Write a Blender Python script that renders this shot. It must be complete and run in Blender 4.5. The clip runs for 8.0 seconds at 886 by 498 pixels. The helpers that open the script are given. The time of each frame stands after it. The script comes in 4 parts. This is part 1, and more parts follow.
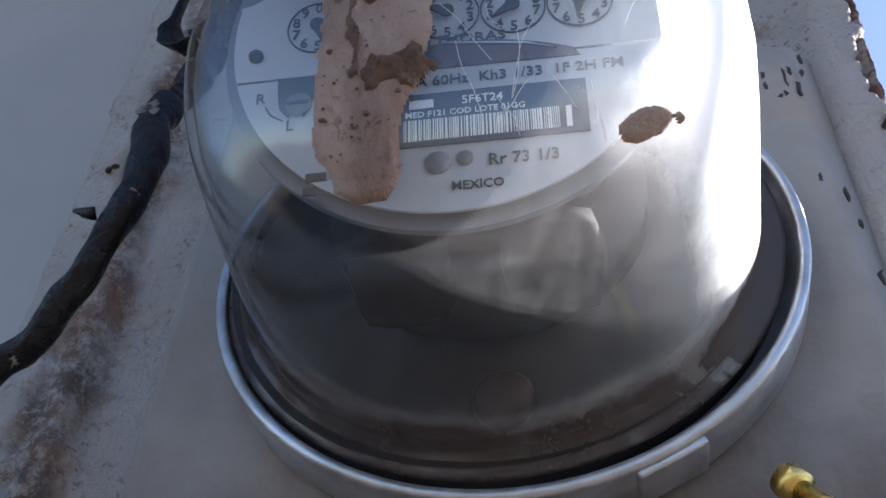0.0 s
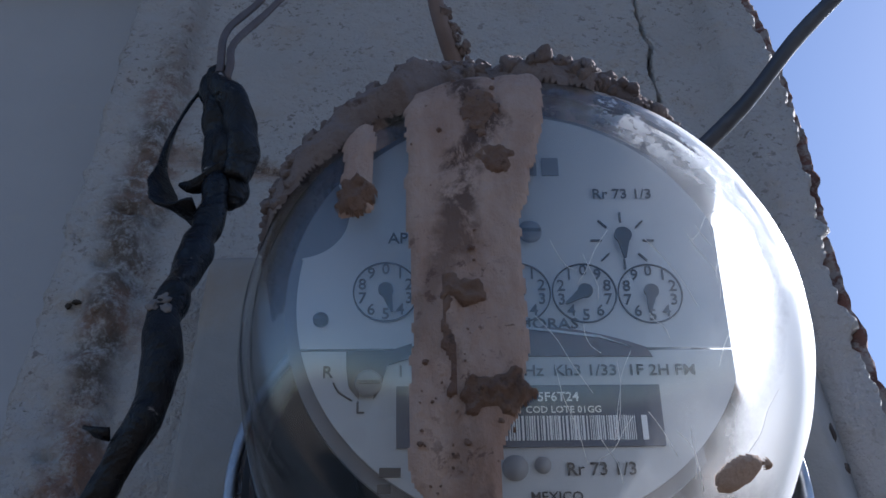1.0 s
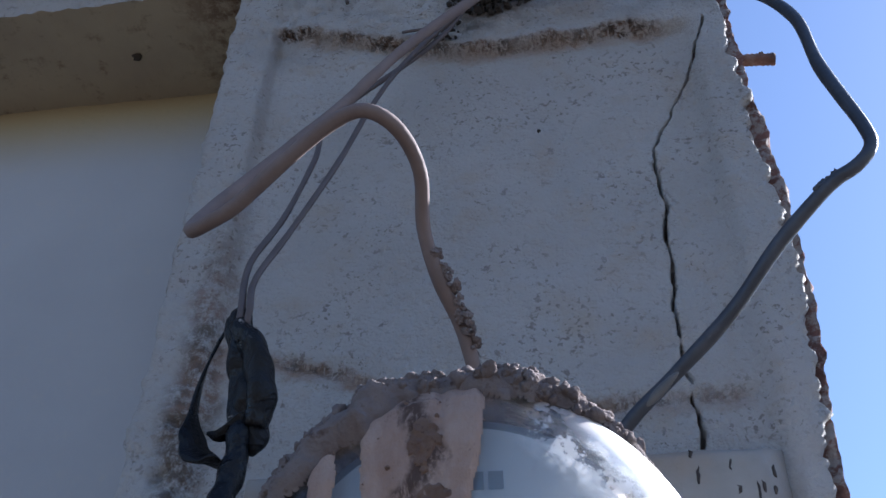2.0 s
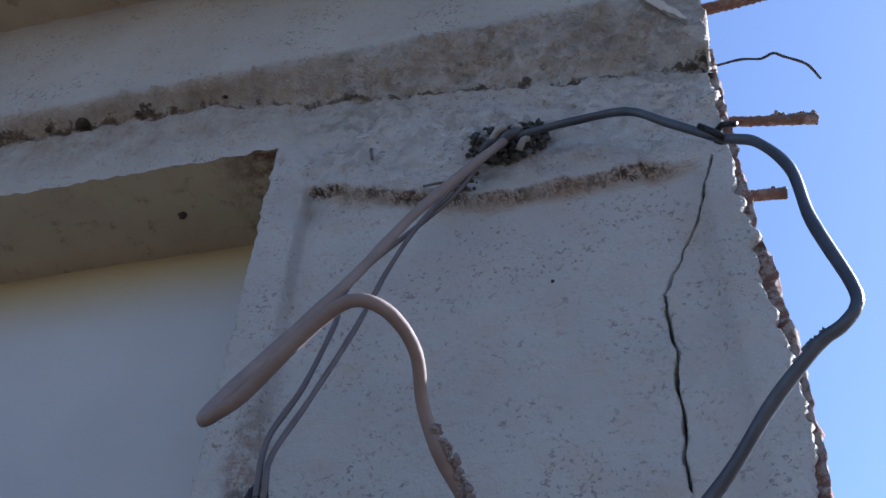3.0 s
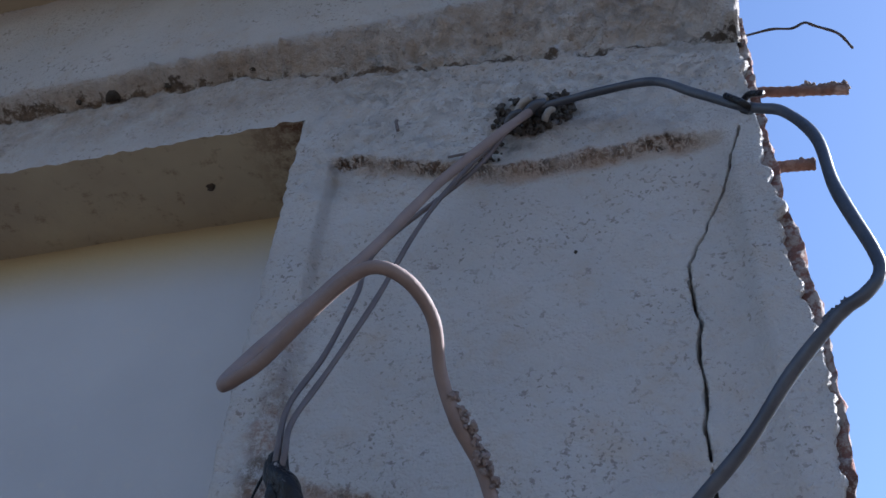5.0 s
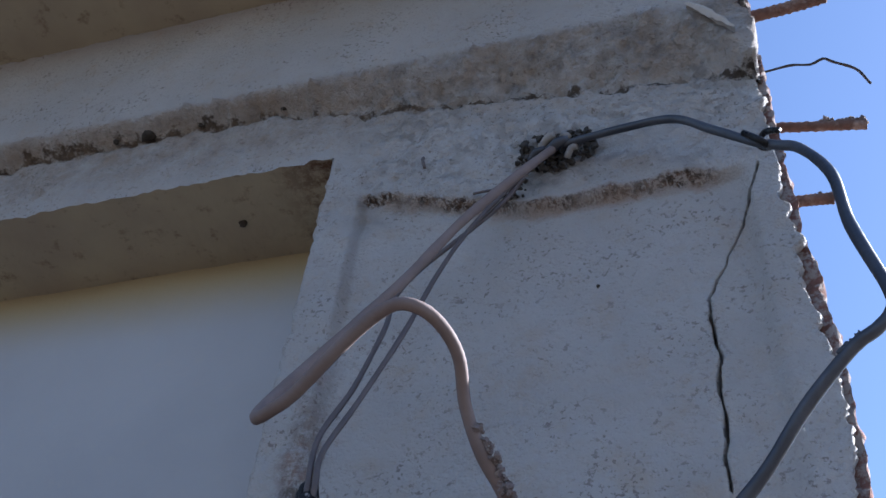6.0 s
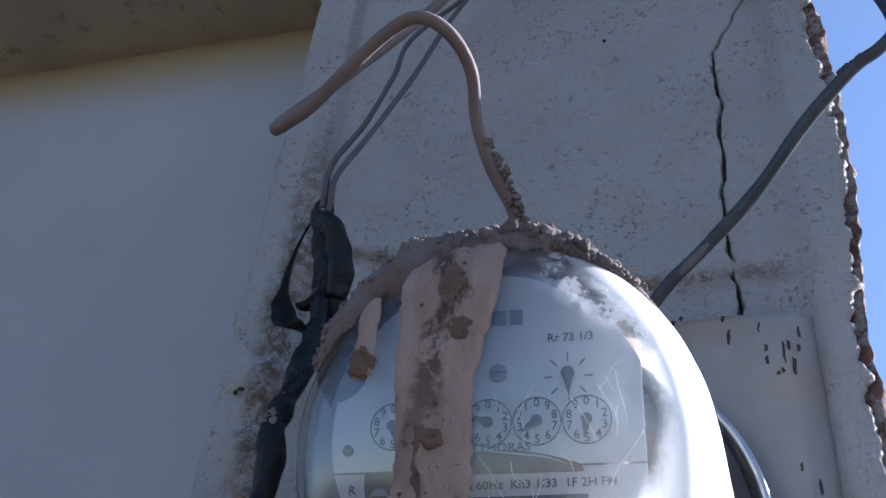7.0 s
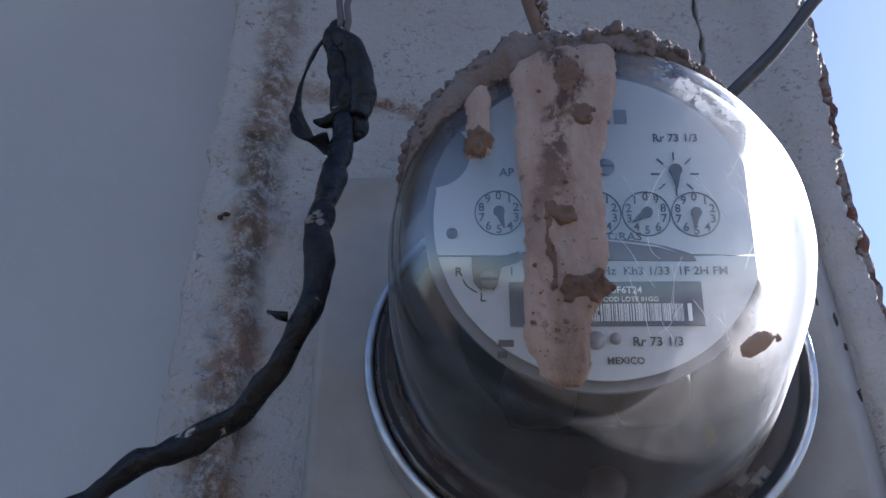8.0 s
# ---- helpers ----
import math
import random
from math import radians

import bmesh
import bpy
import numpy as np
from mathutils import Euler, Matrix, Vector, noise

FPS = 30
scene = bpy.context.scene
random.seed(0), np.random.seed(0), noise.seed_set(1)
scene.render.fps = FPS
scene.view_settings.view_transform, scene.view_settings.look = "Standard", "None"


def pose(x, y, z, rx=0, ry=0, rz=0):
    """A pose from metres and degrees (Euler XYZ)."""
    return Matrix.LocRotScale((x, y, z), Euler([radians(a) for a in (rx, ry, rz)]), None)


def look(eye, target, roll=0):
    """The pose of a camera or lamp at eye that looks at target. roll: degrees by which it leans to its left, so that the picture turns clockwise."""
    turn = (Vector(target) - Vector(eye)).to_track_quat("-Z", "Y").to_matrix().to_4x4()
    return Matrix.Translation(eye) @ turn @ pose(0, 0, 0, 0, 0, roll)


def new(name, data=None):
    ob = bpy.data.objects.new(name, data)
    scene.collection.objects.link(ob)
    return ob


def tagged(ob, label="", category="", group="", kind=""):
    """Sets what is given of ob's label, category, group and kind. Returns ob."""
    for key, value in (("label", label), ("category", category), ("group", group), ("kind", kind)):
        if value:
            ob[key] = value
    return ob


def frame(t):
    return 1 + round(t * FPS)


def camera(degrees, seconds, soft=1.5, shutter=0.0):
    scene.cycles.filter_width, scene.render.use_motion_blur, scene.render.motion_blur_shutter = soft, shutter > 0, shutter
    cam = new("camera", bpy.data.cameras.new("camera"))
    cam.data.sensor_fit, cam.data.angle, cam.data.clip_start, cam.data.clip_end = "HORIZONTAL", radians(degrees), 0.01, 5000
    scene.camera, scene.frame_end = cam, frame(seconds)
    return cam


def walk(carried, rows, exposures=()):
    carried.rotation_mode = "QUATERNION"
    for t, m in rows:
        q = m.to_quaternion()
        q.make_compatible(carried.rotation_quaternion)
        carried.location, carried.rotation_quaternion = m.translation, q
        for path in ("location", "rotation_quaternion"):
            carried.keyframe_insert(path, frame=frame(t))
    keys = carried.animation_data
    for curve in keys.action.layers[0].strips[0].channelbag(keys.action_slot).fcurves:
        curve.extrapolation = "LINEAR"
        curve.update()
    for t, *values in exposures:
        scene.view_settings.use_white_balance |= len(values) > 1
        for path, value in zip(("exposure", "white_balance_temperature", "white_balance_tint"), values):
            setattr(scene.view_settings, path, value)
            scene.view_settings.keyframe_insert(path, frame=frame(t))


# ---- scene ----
cam = camera(45.4, 8.0)
PATH = [
    (0, (0.038, -0.273, 1.495), (-0.253, 1.092, 2.927), 2.9),
    (0.2, (0.041, -0.285, 1.514), (-0.241, 1.092, 2.937), 3.7),
    (0.5, (0.032, -0.305, 1.525), (-0.152, 1.075, 2.96), 2.0),
    (1, (-0.021, -0.337, 1.557), (-0.001, 1.099, 2.949), -1.5),
    (1.5, (-0.004, -0.367, 1.607), (-0.086, 1.067, 2.999), -0.8),
    (1.7, (0.012, -0.397, 1.606), (-0.125, 1.062, 2.967), 0.0),
    (2.8, (0.105, -0.468, 1.635), (-0.306, 0.878, 3.055), 4.0),
    (3, (0.091, -0.47, 1.625), (-0.276, 0.831, 3.099), 3.1),
    (3.5, (0.096, -0.468, 1.628), (-0.286, 0.813, 3.115), 3.7),
    (4, (0.096, -0.463, 1.625), (-0.308, 0.871, 3.059), 4.0),
    (4.5, (0.096, -0.46, 1.623), (-0.326, 0.874, 3.052), 4.7),
    (6, (0.106, -0.479, 1.611), (-0.379, 0.781, 3.087), 6.8),
    (6.5, (0.097, -0.467, 1.583), (-0.405, 0.876, 2.978), 7.4),
    (7, (0.092, -0.45, 1.549), (-0.411, 1.006, 2.825), 6.6),
    (7.4, (0.086, -0.437, 1.525), (-0.419, 1.079, 2.728), 5.7),
    (7.5, (0.075, -0.429, 1.519), (-0.404, 1.088, 2.731), 5.5),
    (8, (-0.047, -0.42, 1.495), (-0.088, 1.142, 2.742), 0.1),
]
EXPOSURES = [(0.0, 2.25, 6020, 16), (0.3, 2.12, 5920, 15), (0.5, 1.70, 5720, 15), (0.8, 1.07, 5670, 15), (1.0, 1.47, 5600, 15), (1.5, 1.42, 5520, 15), (1.7, 1.68, 5560, 15), (3.0, 2.08, 5620, 15), (4.0, 1.88, 5610, 15), (4.5, 1.87, 5600, 15), (4.7, 1.98, 5640, 15), (6.0, 2.04, 5620, 15), (7.0, 1.88, 5620, 16), (7.5, 1.91, 5620, 16), (8.0, 2.03, 5800, 18)]
walk(cam, [(t, look(eye, target, roll)) for t, eye, target, roll in PATH], EXPOSURES)

# ---- light ----
SUN_AZ, SUN_EL = 32.0, 37.0          # degrees behind the wall's plane, and above the horizon
sun_dir = Vector((math.cos(radians(SUN_EL)) * math.cos(radians(SUN_AZ)), math.cos(radians(SUN_EL)) * math.sin(radians(SUN_AZ)), math.sin(radians(SUN_EL))))
world = bpy.data.worlds.new("sky")
scene.world = world
world.use_nodes = True
wn = world.node_tree
sky = wn.nodes.new("ShaderNodeTexSky")
sky.sky_type, sky.sun_disc = "NISHITA", False
sky.sun_elevation, sky.sun_rotation = radians(SUN_EL), math.atan2(sun_dir.x, sun_dir.y)
sky.air_density, sky.dust_density, sky.ozone_density = 1.0, 0.45, 2.5
wn.links.new(sky.outputs[0], wn.nodes["Background"].inputs[0])
wn.nodes["Background"].inputs[1].default_value = 0.055
sun = new("sun", bpy.data.lights.new("sun", "SUN"))
sun.data.energy, sun.data.angle, sun.data.color = 5.0, radians(0.53), (1.0, 0.95, 0.88)
sun.matrix_world = look(sun_dir * 20, (0, 0, 0))


# ---- lines of the plaster: joints of the sunk panel, foot of the ledge ----
UPPER = [(-0.154, 2.250), (-0.121, 2.242), (-0.074, 2.226), (-0.014, 2.2065), (0.043, 2.2085), (0.084, 2.212), (0.122, 2.208)]
LOWER = [(-0.150, 1.963), (-0.096, 1.948), (-0.061, 1.934), (0.004, 1.918), (0.050, 1.912), (0.126, 1.914)]
LEDGE = [(-1.0, 2.388), (-0.39, 2.396), (-0.25, 2.392), (-0.157, 2.367), (0.049, 2.333), (0.115, 2.333), (0.16, 2.315)]

# ---- materials ----
class Mat:
    """A node material under construction: every call adds one node and returns its socket."""

    def __init__(self, name):
        self.m = bpy.data.materials.new(name)
        self.m.use_nodes = True
        self.t = self.m.node_tree
        self.bsdf = self.t.nodes["Principled BSDF"]
        self.out = self.t.nodes["Material Output"]
        self.co = self.t.nodes.new("ShaderNodeTexCoord").outputs["Object"]

    def link(self, a, b):
        if isinstance(a, (int, float)):
            b.default_value = a
        elif isinstance(a, tuple):
            b.default_value = (*a, 1.0) if len(a) == 3 else a
        else:
            self.t.links.new(a, b)

    def noise(self, scale, detail=4.0, rough=0.55, dist=0.0, co=None):
        n = self.t.nodes.new("ShaderNodeTexNoise")
        n.inputs["Scale"].default_value, n.inputs["Detail"].default_value = scale, detail
        n.inputs["Roughness"].default_value, n.inputs["Distortion"].default_value = rough, dist
        self.link(co or self.co, n.inputs["Vector"])
        return n.outputs["Fac"]

    def voronoi(self, scale, co=None):
        n = self.t.nodes.new("ShaderNodeTexVoronoi")
        n.inputs["Scale"].default_value = scale
        self.link(co or self.co, n.inputs["Vector"])
        return n.outputs["Distance"]

    def stretch(self, x, y, z):
        n = self.t.nodes.new("ShaderNodeMapping")
        n.inputs["Scale"].default_value = (x, y, z)
        self.link(self.co, n.inputs["Vector"])
        return n.outputs[0]

    def ramp(self, fac, *stops):
        n = self.t.nodes.new("ShaderNodeValToRGB")
        while len(n.color_ramp.elements) < len(stops):
            n.color_ramp.elements.new(0.5)
        for e, (p, c) in zip(n.color_ramp.elements, stops):
            e.position, e.color = p, (c, c, c, 1) if isinstance(c, (int, float)) else (*c, 1)
        self.link(fac, n.inputs[0])
        return n.outputs[0]

    def mix(self, fac, a, b, mode="MIX"):
        n = self.t.nodes.new("ShaderNodeMix")
        n.data_type, n.blend_type = "RGBA", mode
        self.link(fac, n.inputs[0]), self.link(a, n.inputs[6]), self.link(b, n.inputs[7])
        return n.outputs[2]

    def math(self, op, a, b=0.0, c=0.0):
        n = self.t.nodes.new("ShaderNodeMath")
        n.operation = op
        self.link(a, n.inputs[0]), self.link(b, n.inputs[1]), self.link(c, n.inputs[2])
        return n.outputs[0]

    def axis(self, i):
        n = self.t.nodes.new("ShaderNodeSeparateXYZ")
        self.link(self.co, n.inputs[0])
        return n.outputs[i]

    def curve(self, v, pairs):
        """Height of a broken line through (v, height) pairs."""
        a, b = pairs[0][0], pairs[-1][0]
        lo, hi = min(p[1] for p in pairs), max(p[1] for p in pairs)
        f = self.ramp(self.math("DIVIDE", self.math("SUBTRACT", v, a), b - a), *[((p[0] - a) / (b - a), (p[1] - lo) / (hi - lo)) for p in pairs])
        return self.math("MULTIPLY_ADD", f, hi - lo, lo)

    def smooth(self, v, a, b):
        n = self.t.nodes.new("ShaderNodeMapRange")
        n.interpolation_type = "SMOOTHSTEP"
        self.link(v, n.inputs[0])
        n.inputs[1].default_value, n.inputs[2].default_value = a, b
        return n.outputs[0]

    def done(self, colour, rough=0.8, metal=0.0, bump=None, depth=0.001, spec=0.5):
        self.link(colour, self.bsdf.inputs["Base Color"])
        self.link(rough, self.bsdf.inputs["Roughness"])
        self.link(metal, self.bsdf.inputs["Metallic"])
        self.bsdf.inputs["Specular IOR Level"].default_value = spec
        if bump is not None:
            n = self.t.nodes.new("ShaderNodeBump")
            n.inputs["Distance"].default_value = depth
            self.link(bump, n.inputs["Height"])
            self.link(n.outputs[0], self.bsdf.inputs["Normal"])
        return self.m


def simple(name, colour, rough=0.6, metal=0.0, vary=0.25, scale=60.0, depth=0.0003, dirt=None, spec=0.4):
    """A surface with grain at two scales and an optional film of dirt."""
    k = Mat(name)
    dark = tuple(c * (1 - vary) for c in colour)
    c = k.mix(k.ramp(k.noise(scale), (0.3, 0.0), (0.7, 1.0)), dark, colour)
    if dirt:
        c = k.mix(k.ramp(k.noise(scale * 0.35, 6, 0.65), (0.48, 0.0), (0.68, 0.8)), c, dirt)
    return k.done(c, k.ramp(k.noise(scale * 2), (0.3, max(rough - 0.12, 0.05)), (0.7, min(rough + 0.12, 1.0))), metal, k.noise(scale * 4, 5), depth, spec)


def plaster(name, base, dirty):
    """Old lime-washed plaster: blotches, fine specks of dirt and brown soiling along the joints of the panel."""
    k = Mat(name)
    c = k.mix(k.ramp(k.noise(9, 5, 0.6), (0.35, 0.0), (0.7, 1.0)), base, tuple(v * 0.86 for v in base))
    c = k.mix(k.ramp(k.noise(38, 6, 0.62), (0.52, 0.0), (0.72, 0.5)), c, (0.40, 0.335, 0.27))
    specks = k.math("MULTIPLY", k.ramp(k.noise(260, 4, 0.65, 0.2), (0.57, 0.0), (0.62, 1.0)), k.ramp(k.noise(17, 6, 0.7), (0.43, 0.0), (0.58, 1.0)))
    c = k.mix(k.math("MULTIPLY", specks, 0.6), c, (0.12, 0.095, 0.08))
    dents = k.math("MULTIPLY", k.ramp(k.noise(140, 5, 0.7, 0.3, k.stretch(0.9, 1, 1.1)), (0.59, 0.0), (0.68, 1.0)), k.ramp(k.noise(11, 5, 0.65), (0.44, 0.05), (0.62, 1.0)))
    c = k.mix(k.math("MULTIPLY", dents, 0.35), c, (0.22, 0.18, 0.145))
    if dirty:
        x, z = k.axis(0), k.axis(2)
        wob = k.math("MULTIPLY_ADD", k.noise(26, 5, 0.65), 0.05, -0.025)
        fine = k.math("MULTIPLY_ADD", k.noise(110, 6, 0.75), 0.016, -0.008)
        hair = k.ramp(k.noise(170, 6, 0.8, 0.8, k.stretch(1.2, 1, 0.8)), (0.44, 0.0), (0.53, 1.0))
        # brown soiling along the joint above the panel and the one below it
        for line, lo, hi, half, amount, soft in ((UPPER, -0.154, 0.122, 0.005, 1.0, 1.0), (LOWER, -0.152, 0.125, 0.006, 0.75, 1.7)):
            d = k.math("ADD", k.math("SUBTRACT", z, k.curve(x, line)), k.math("ADD", fine, k.math("MULTIPLY", wob, 0.12)))
            ends = k.math("MULTIPLY", k.smooth(x, lo - 0.004, lo + 0.004), k.math("SUBTRACT", 1.0, k.smooth(x, hi - 0.02, hi + 0.01)))
            wash = k.math("MULTIPLY", k.math("SUBTRACT", 1.0, k.smooth(k.math("ABSOLUTE", k.math("ADD", d, 0.003)), 0.002, 0.011)), k.ramp(k.noise(33, 5, 0.6), (0.36, 0.05), (0.6, 0.5)))
            c = k.mix(k.math("MULTIPLY", k.math("MULTIPLY", wash, soft), ends), c, (0.27, 0.175, 0.115))
            band = k.math("MULTIPLY", k.math("SUBTRACT", 1.0, k.smooth(k.math("ABSOLUTE", d), half * 0.25, half)), k.math("MULTIPLY", hair, ends))
            band = k.math("MULTIPLY", band, k.ramp(k.noise(20, 4, 0.6), (0.36, 0.25), (0.56, 1.0)))
            c = k.mix(k.math("MULTIPLY", band, amount), c, k.mix(k.ramp(k.noise(210, 4, 0.7), (0.42, 0.0), (0.58, 1.0)), (0.035, 0.024, 0.018), (0.14, 0.085, 0.055)))
        # shading of the panel's upright left step, painted as a darker band
        d = k.math("ABSOLUTE", k.math("ADD", k.math("ADD", x, 0.1525), k.math("MULTIPLY", fine, 0.3)))
        band = k.math("MULTIPLY", k.math("SUBTRACT", 1.0, k.smooth(d, 0.0015, 0.005)), k.math("MULTIPLY", k.smooth(z, 1.95, 2.22), k.math("SUBTRACT", 1.0, k.smooth(z, 2.244, 2.252))))
        c = k.mix(k.math("MULTIPLY", band, 0.3), c, (0.19, 0.165, 0.15))
        # black crevices along the foot of the ledge
        d = k.math("ABSOLUTE", k.math("ADD", k.math("SUBTRACT", z, k.curve(x, LEDGE)), k.math("ADD", fine, k.math("MULTIPLY", wob, 0.35))))
        band = k.math("MULTIPLY", k.math("SUBTRACT", 1.0, k.smooth(d, 0.0008, 0.0035)), k.ramp(k.noise(48, 5, 0.7), (0.41, 0.0), (0.50, 1.0)))
        c = k.mix(k.math("MULTIPLY", band, 0.92), c, (0.028, 0.022, 0.018))
        # dirty foot of the left border
        d = k.math("ABSOLUTE", k.math("ADD", k.math("ADD", x, 0.158), k.math("MULTIPLY", wob, 0.6)))
        band = k.math("MULTIPLY", k.math("SUBTRACT", 1.0, k.smooth(d, 0.002, 0.017)), k.math("SUBTRACT", 1.0, k.smooth(z, 1.95, 2.12)))
        band = k.math("MULTIPLY", band, k.ramp(k.noise(95, 7, 0.8), (0.40, 0.05), (0.54, 1.0)))
        c = k.mix(k.math("MULTIPLY", band, 0.85), c, k.mix(k.ramp(k.noise(28, 5, 0.6), (0.45, 0.0), (0.6, 1.0)), (0.085, 0.058, 0.04), (0.22, 0.12, 0.08)))
        # soot round the wire entry
        dx, dz = k.math("SUBTRACT", x, 0.005), k.math("SUBTRACT", z, 2.255)
        r = k.math("SQRT", k.math("ADD", k.math("MULTIPLY", dx, dx), k.math("MULTIPLY", dz, dz)))
        band = k.math("MULTIPLY", k.math("SUBTRACT", 1.0, k.smooth(r, 0.01, 0.05)), k.ramp(k.noise(60, 5, 0.7), (0.35, 0.0), (0.6, 1.0)))
        c = k.mix(k.math("MULTIPLY", band, 0.7), c, (0.09, 0.07, 0.06))
        # earthy soiling under the ledge
        band = k.math("MULTIPLY", k.smooth(z, 2.30, 2.37), k.math("SUBTRACT", 1.0, k.smooth(z, 2.398, 2.412)))
        band = k.math("MULTIPLY", band, k.ramp(k.noise(30, 8, 0.8), (0.36, 0.1), (0.60, 1.0)))
        c = k.mix(k.math("MULTIPLY", band, 0.6), c, k.mix(k.ramp(k.noise(85, 6, 0.75), (0.5, 0.0), (0.62, 1.0)), (0.23, 0.165, 0.11), (0.10, 0.07, 0.05)))
    h = k.math("ADD", k.noise(120, 6, 0.65), k.math("MULTIPLY", k.noise(420, 4, 0.6), 0.5))
    if dirty:
        # coarse pitted render above the panel and under the ledge
        coarse = k.math("MULTIPLY", k.smooth(k.axis(2), 2.195, 2.235), k.math("SUBTRACT", 1.0, k.smooth(k.axis(2), 2.395, 2.415)))
        coarse = k.math("MULTIPLY", coarse, k.math("MULTIPLY", k.smooth(k.axis(0), -0.20, -0.14), k.ramp(k.noise(22, 5, 0.65), (0.40, 0.25), (0.60, 1.0))))
        pits = k.ramp(k.noise(95, 6, 0.75, 0.5), (0.34, 0.0), (0.5, 1.0))
        h = k.math("ADD", h, k.math("MULTIPLY", pits, k.math("MULTIPLY", coarse, 0.4)))
        c = k.mix(k.math("MULTIPLY", k.math("SUBTRACT", 1.0, k.ramp(k.noise(95, 6, 0.75, 0.5), (0.27, 0.0), (0.34, 1.0))), k.math("MULTIPLY", coarse, 0.55)), c, (0.10, 0.08, 0.068))
    return k.done(c, 0.92, 0.0, h, 0.0055, 0.2)


PLASTER = plaster("worn plaster", (0.445, 0.43, 0.415), True)
PLASTER_PLAIN = plaster("smooth plaster", (0.43, 0.42, 0.41), False)


def wall_paint():
    """Smooth grey-white wall with an ochre strip of old paint at its top."""
    k = Mat("wall paint")
    z = k.math("ADD", k.axis(2), k.math("MULTIPLY", k.noise(7, 4), 0.03))
    c = k.mix(k.ramp(k.noise(5, 5), (0.35, 0.0), (0.7, 1.0)), (0.37, 0.37, 0.378), (0.33, 0.33, 0.338))
    c = k.mix(k.ramp(k.noise(60, 5, 0.6), (0.6, 0.0), (0.75, 0.35)), c, (0.42, 0.38, 0.33))
    c = k.mix(k.math("MULTIPLY", k.smooth(z, 2.235, 2.325), 0.85), c, (0.33, 0.26, 0.13))
    return k.done(c, 0.85, 0.0, k.noise(150, 6, 0.6), 0.0008, 0.2)


def soffit_paint():
    k = Mat("soffit paint")
    c = k.mix(k.ramp(k.noise(12, 5), (0.3, 0.0), (0.7, 1.0)), (0.35, 0.31, 0.22), (0.28, 0.24, 0.18))
    c = k.mix(k.ramp(k.noise(50, 6, 0.7), (0.55, 0.0), (0.7, 0.7)), c, (0.13, 0.09, 0.06))
    end = k.math("MULTIPLY", k.smooth(k.axis(0), -0.26, -0.19), k.ramp(k.noise(60, 6, 0.75), (0.42, 0.0), (0.58, 1.0)))
    c = k.mix(end, c, (0.10, 0.055, 0.035))
    return k.done(c, 0.9, 0.0, k.noise(90, 6), 0.001, 0.2)


def core_stuff():
    """Broken red brick and mortar."""
    k = Mat("broken brick")
    c = k.mix(k.ramp(k.noise(45, 6, 0.7), (0.4, 0.0), (0.6, 1.0)), (0.20, 0.105, 0.085), (0.11, 0.062, 0.052))
    c = k.mix(k.ramp(k.noise(95, 6, 0.7), (0.47, 0.0), (0.55, 0.9)), c, (0.31, 0.275, 0.255))
    return k.done(c, 0.95, 0.0, k.noise(160, 6, 0.7), 0.003, 0.1)


def mud_stuff(name, a, b, dark):
    k = Mat(name)
    c = k.mix(k.ramp(k.noise(70, 6, 0.65), (0.35, 0.0), (0.65, 1.0)), a, b)
    c = k.mix(k.ramp(k.noise(140, 6, 0.7), (0.56, 0.0), (0.68, 0.9)), c, dark)
    return k.done(c, 0.95, 0.0, k.noise(420, 6, 0.7), 0.0018, 0.15)


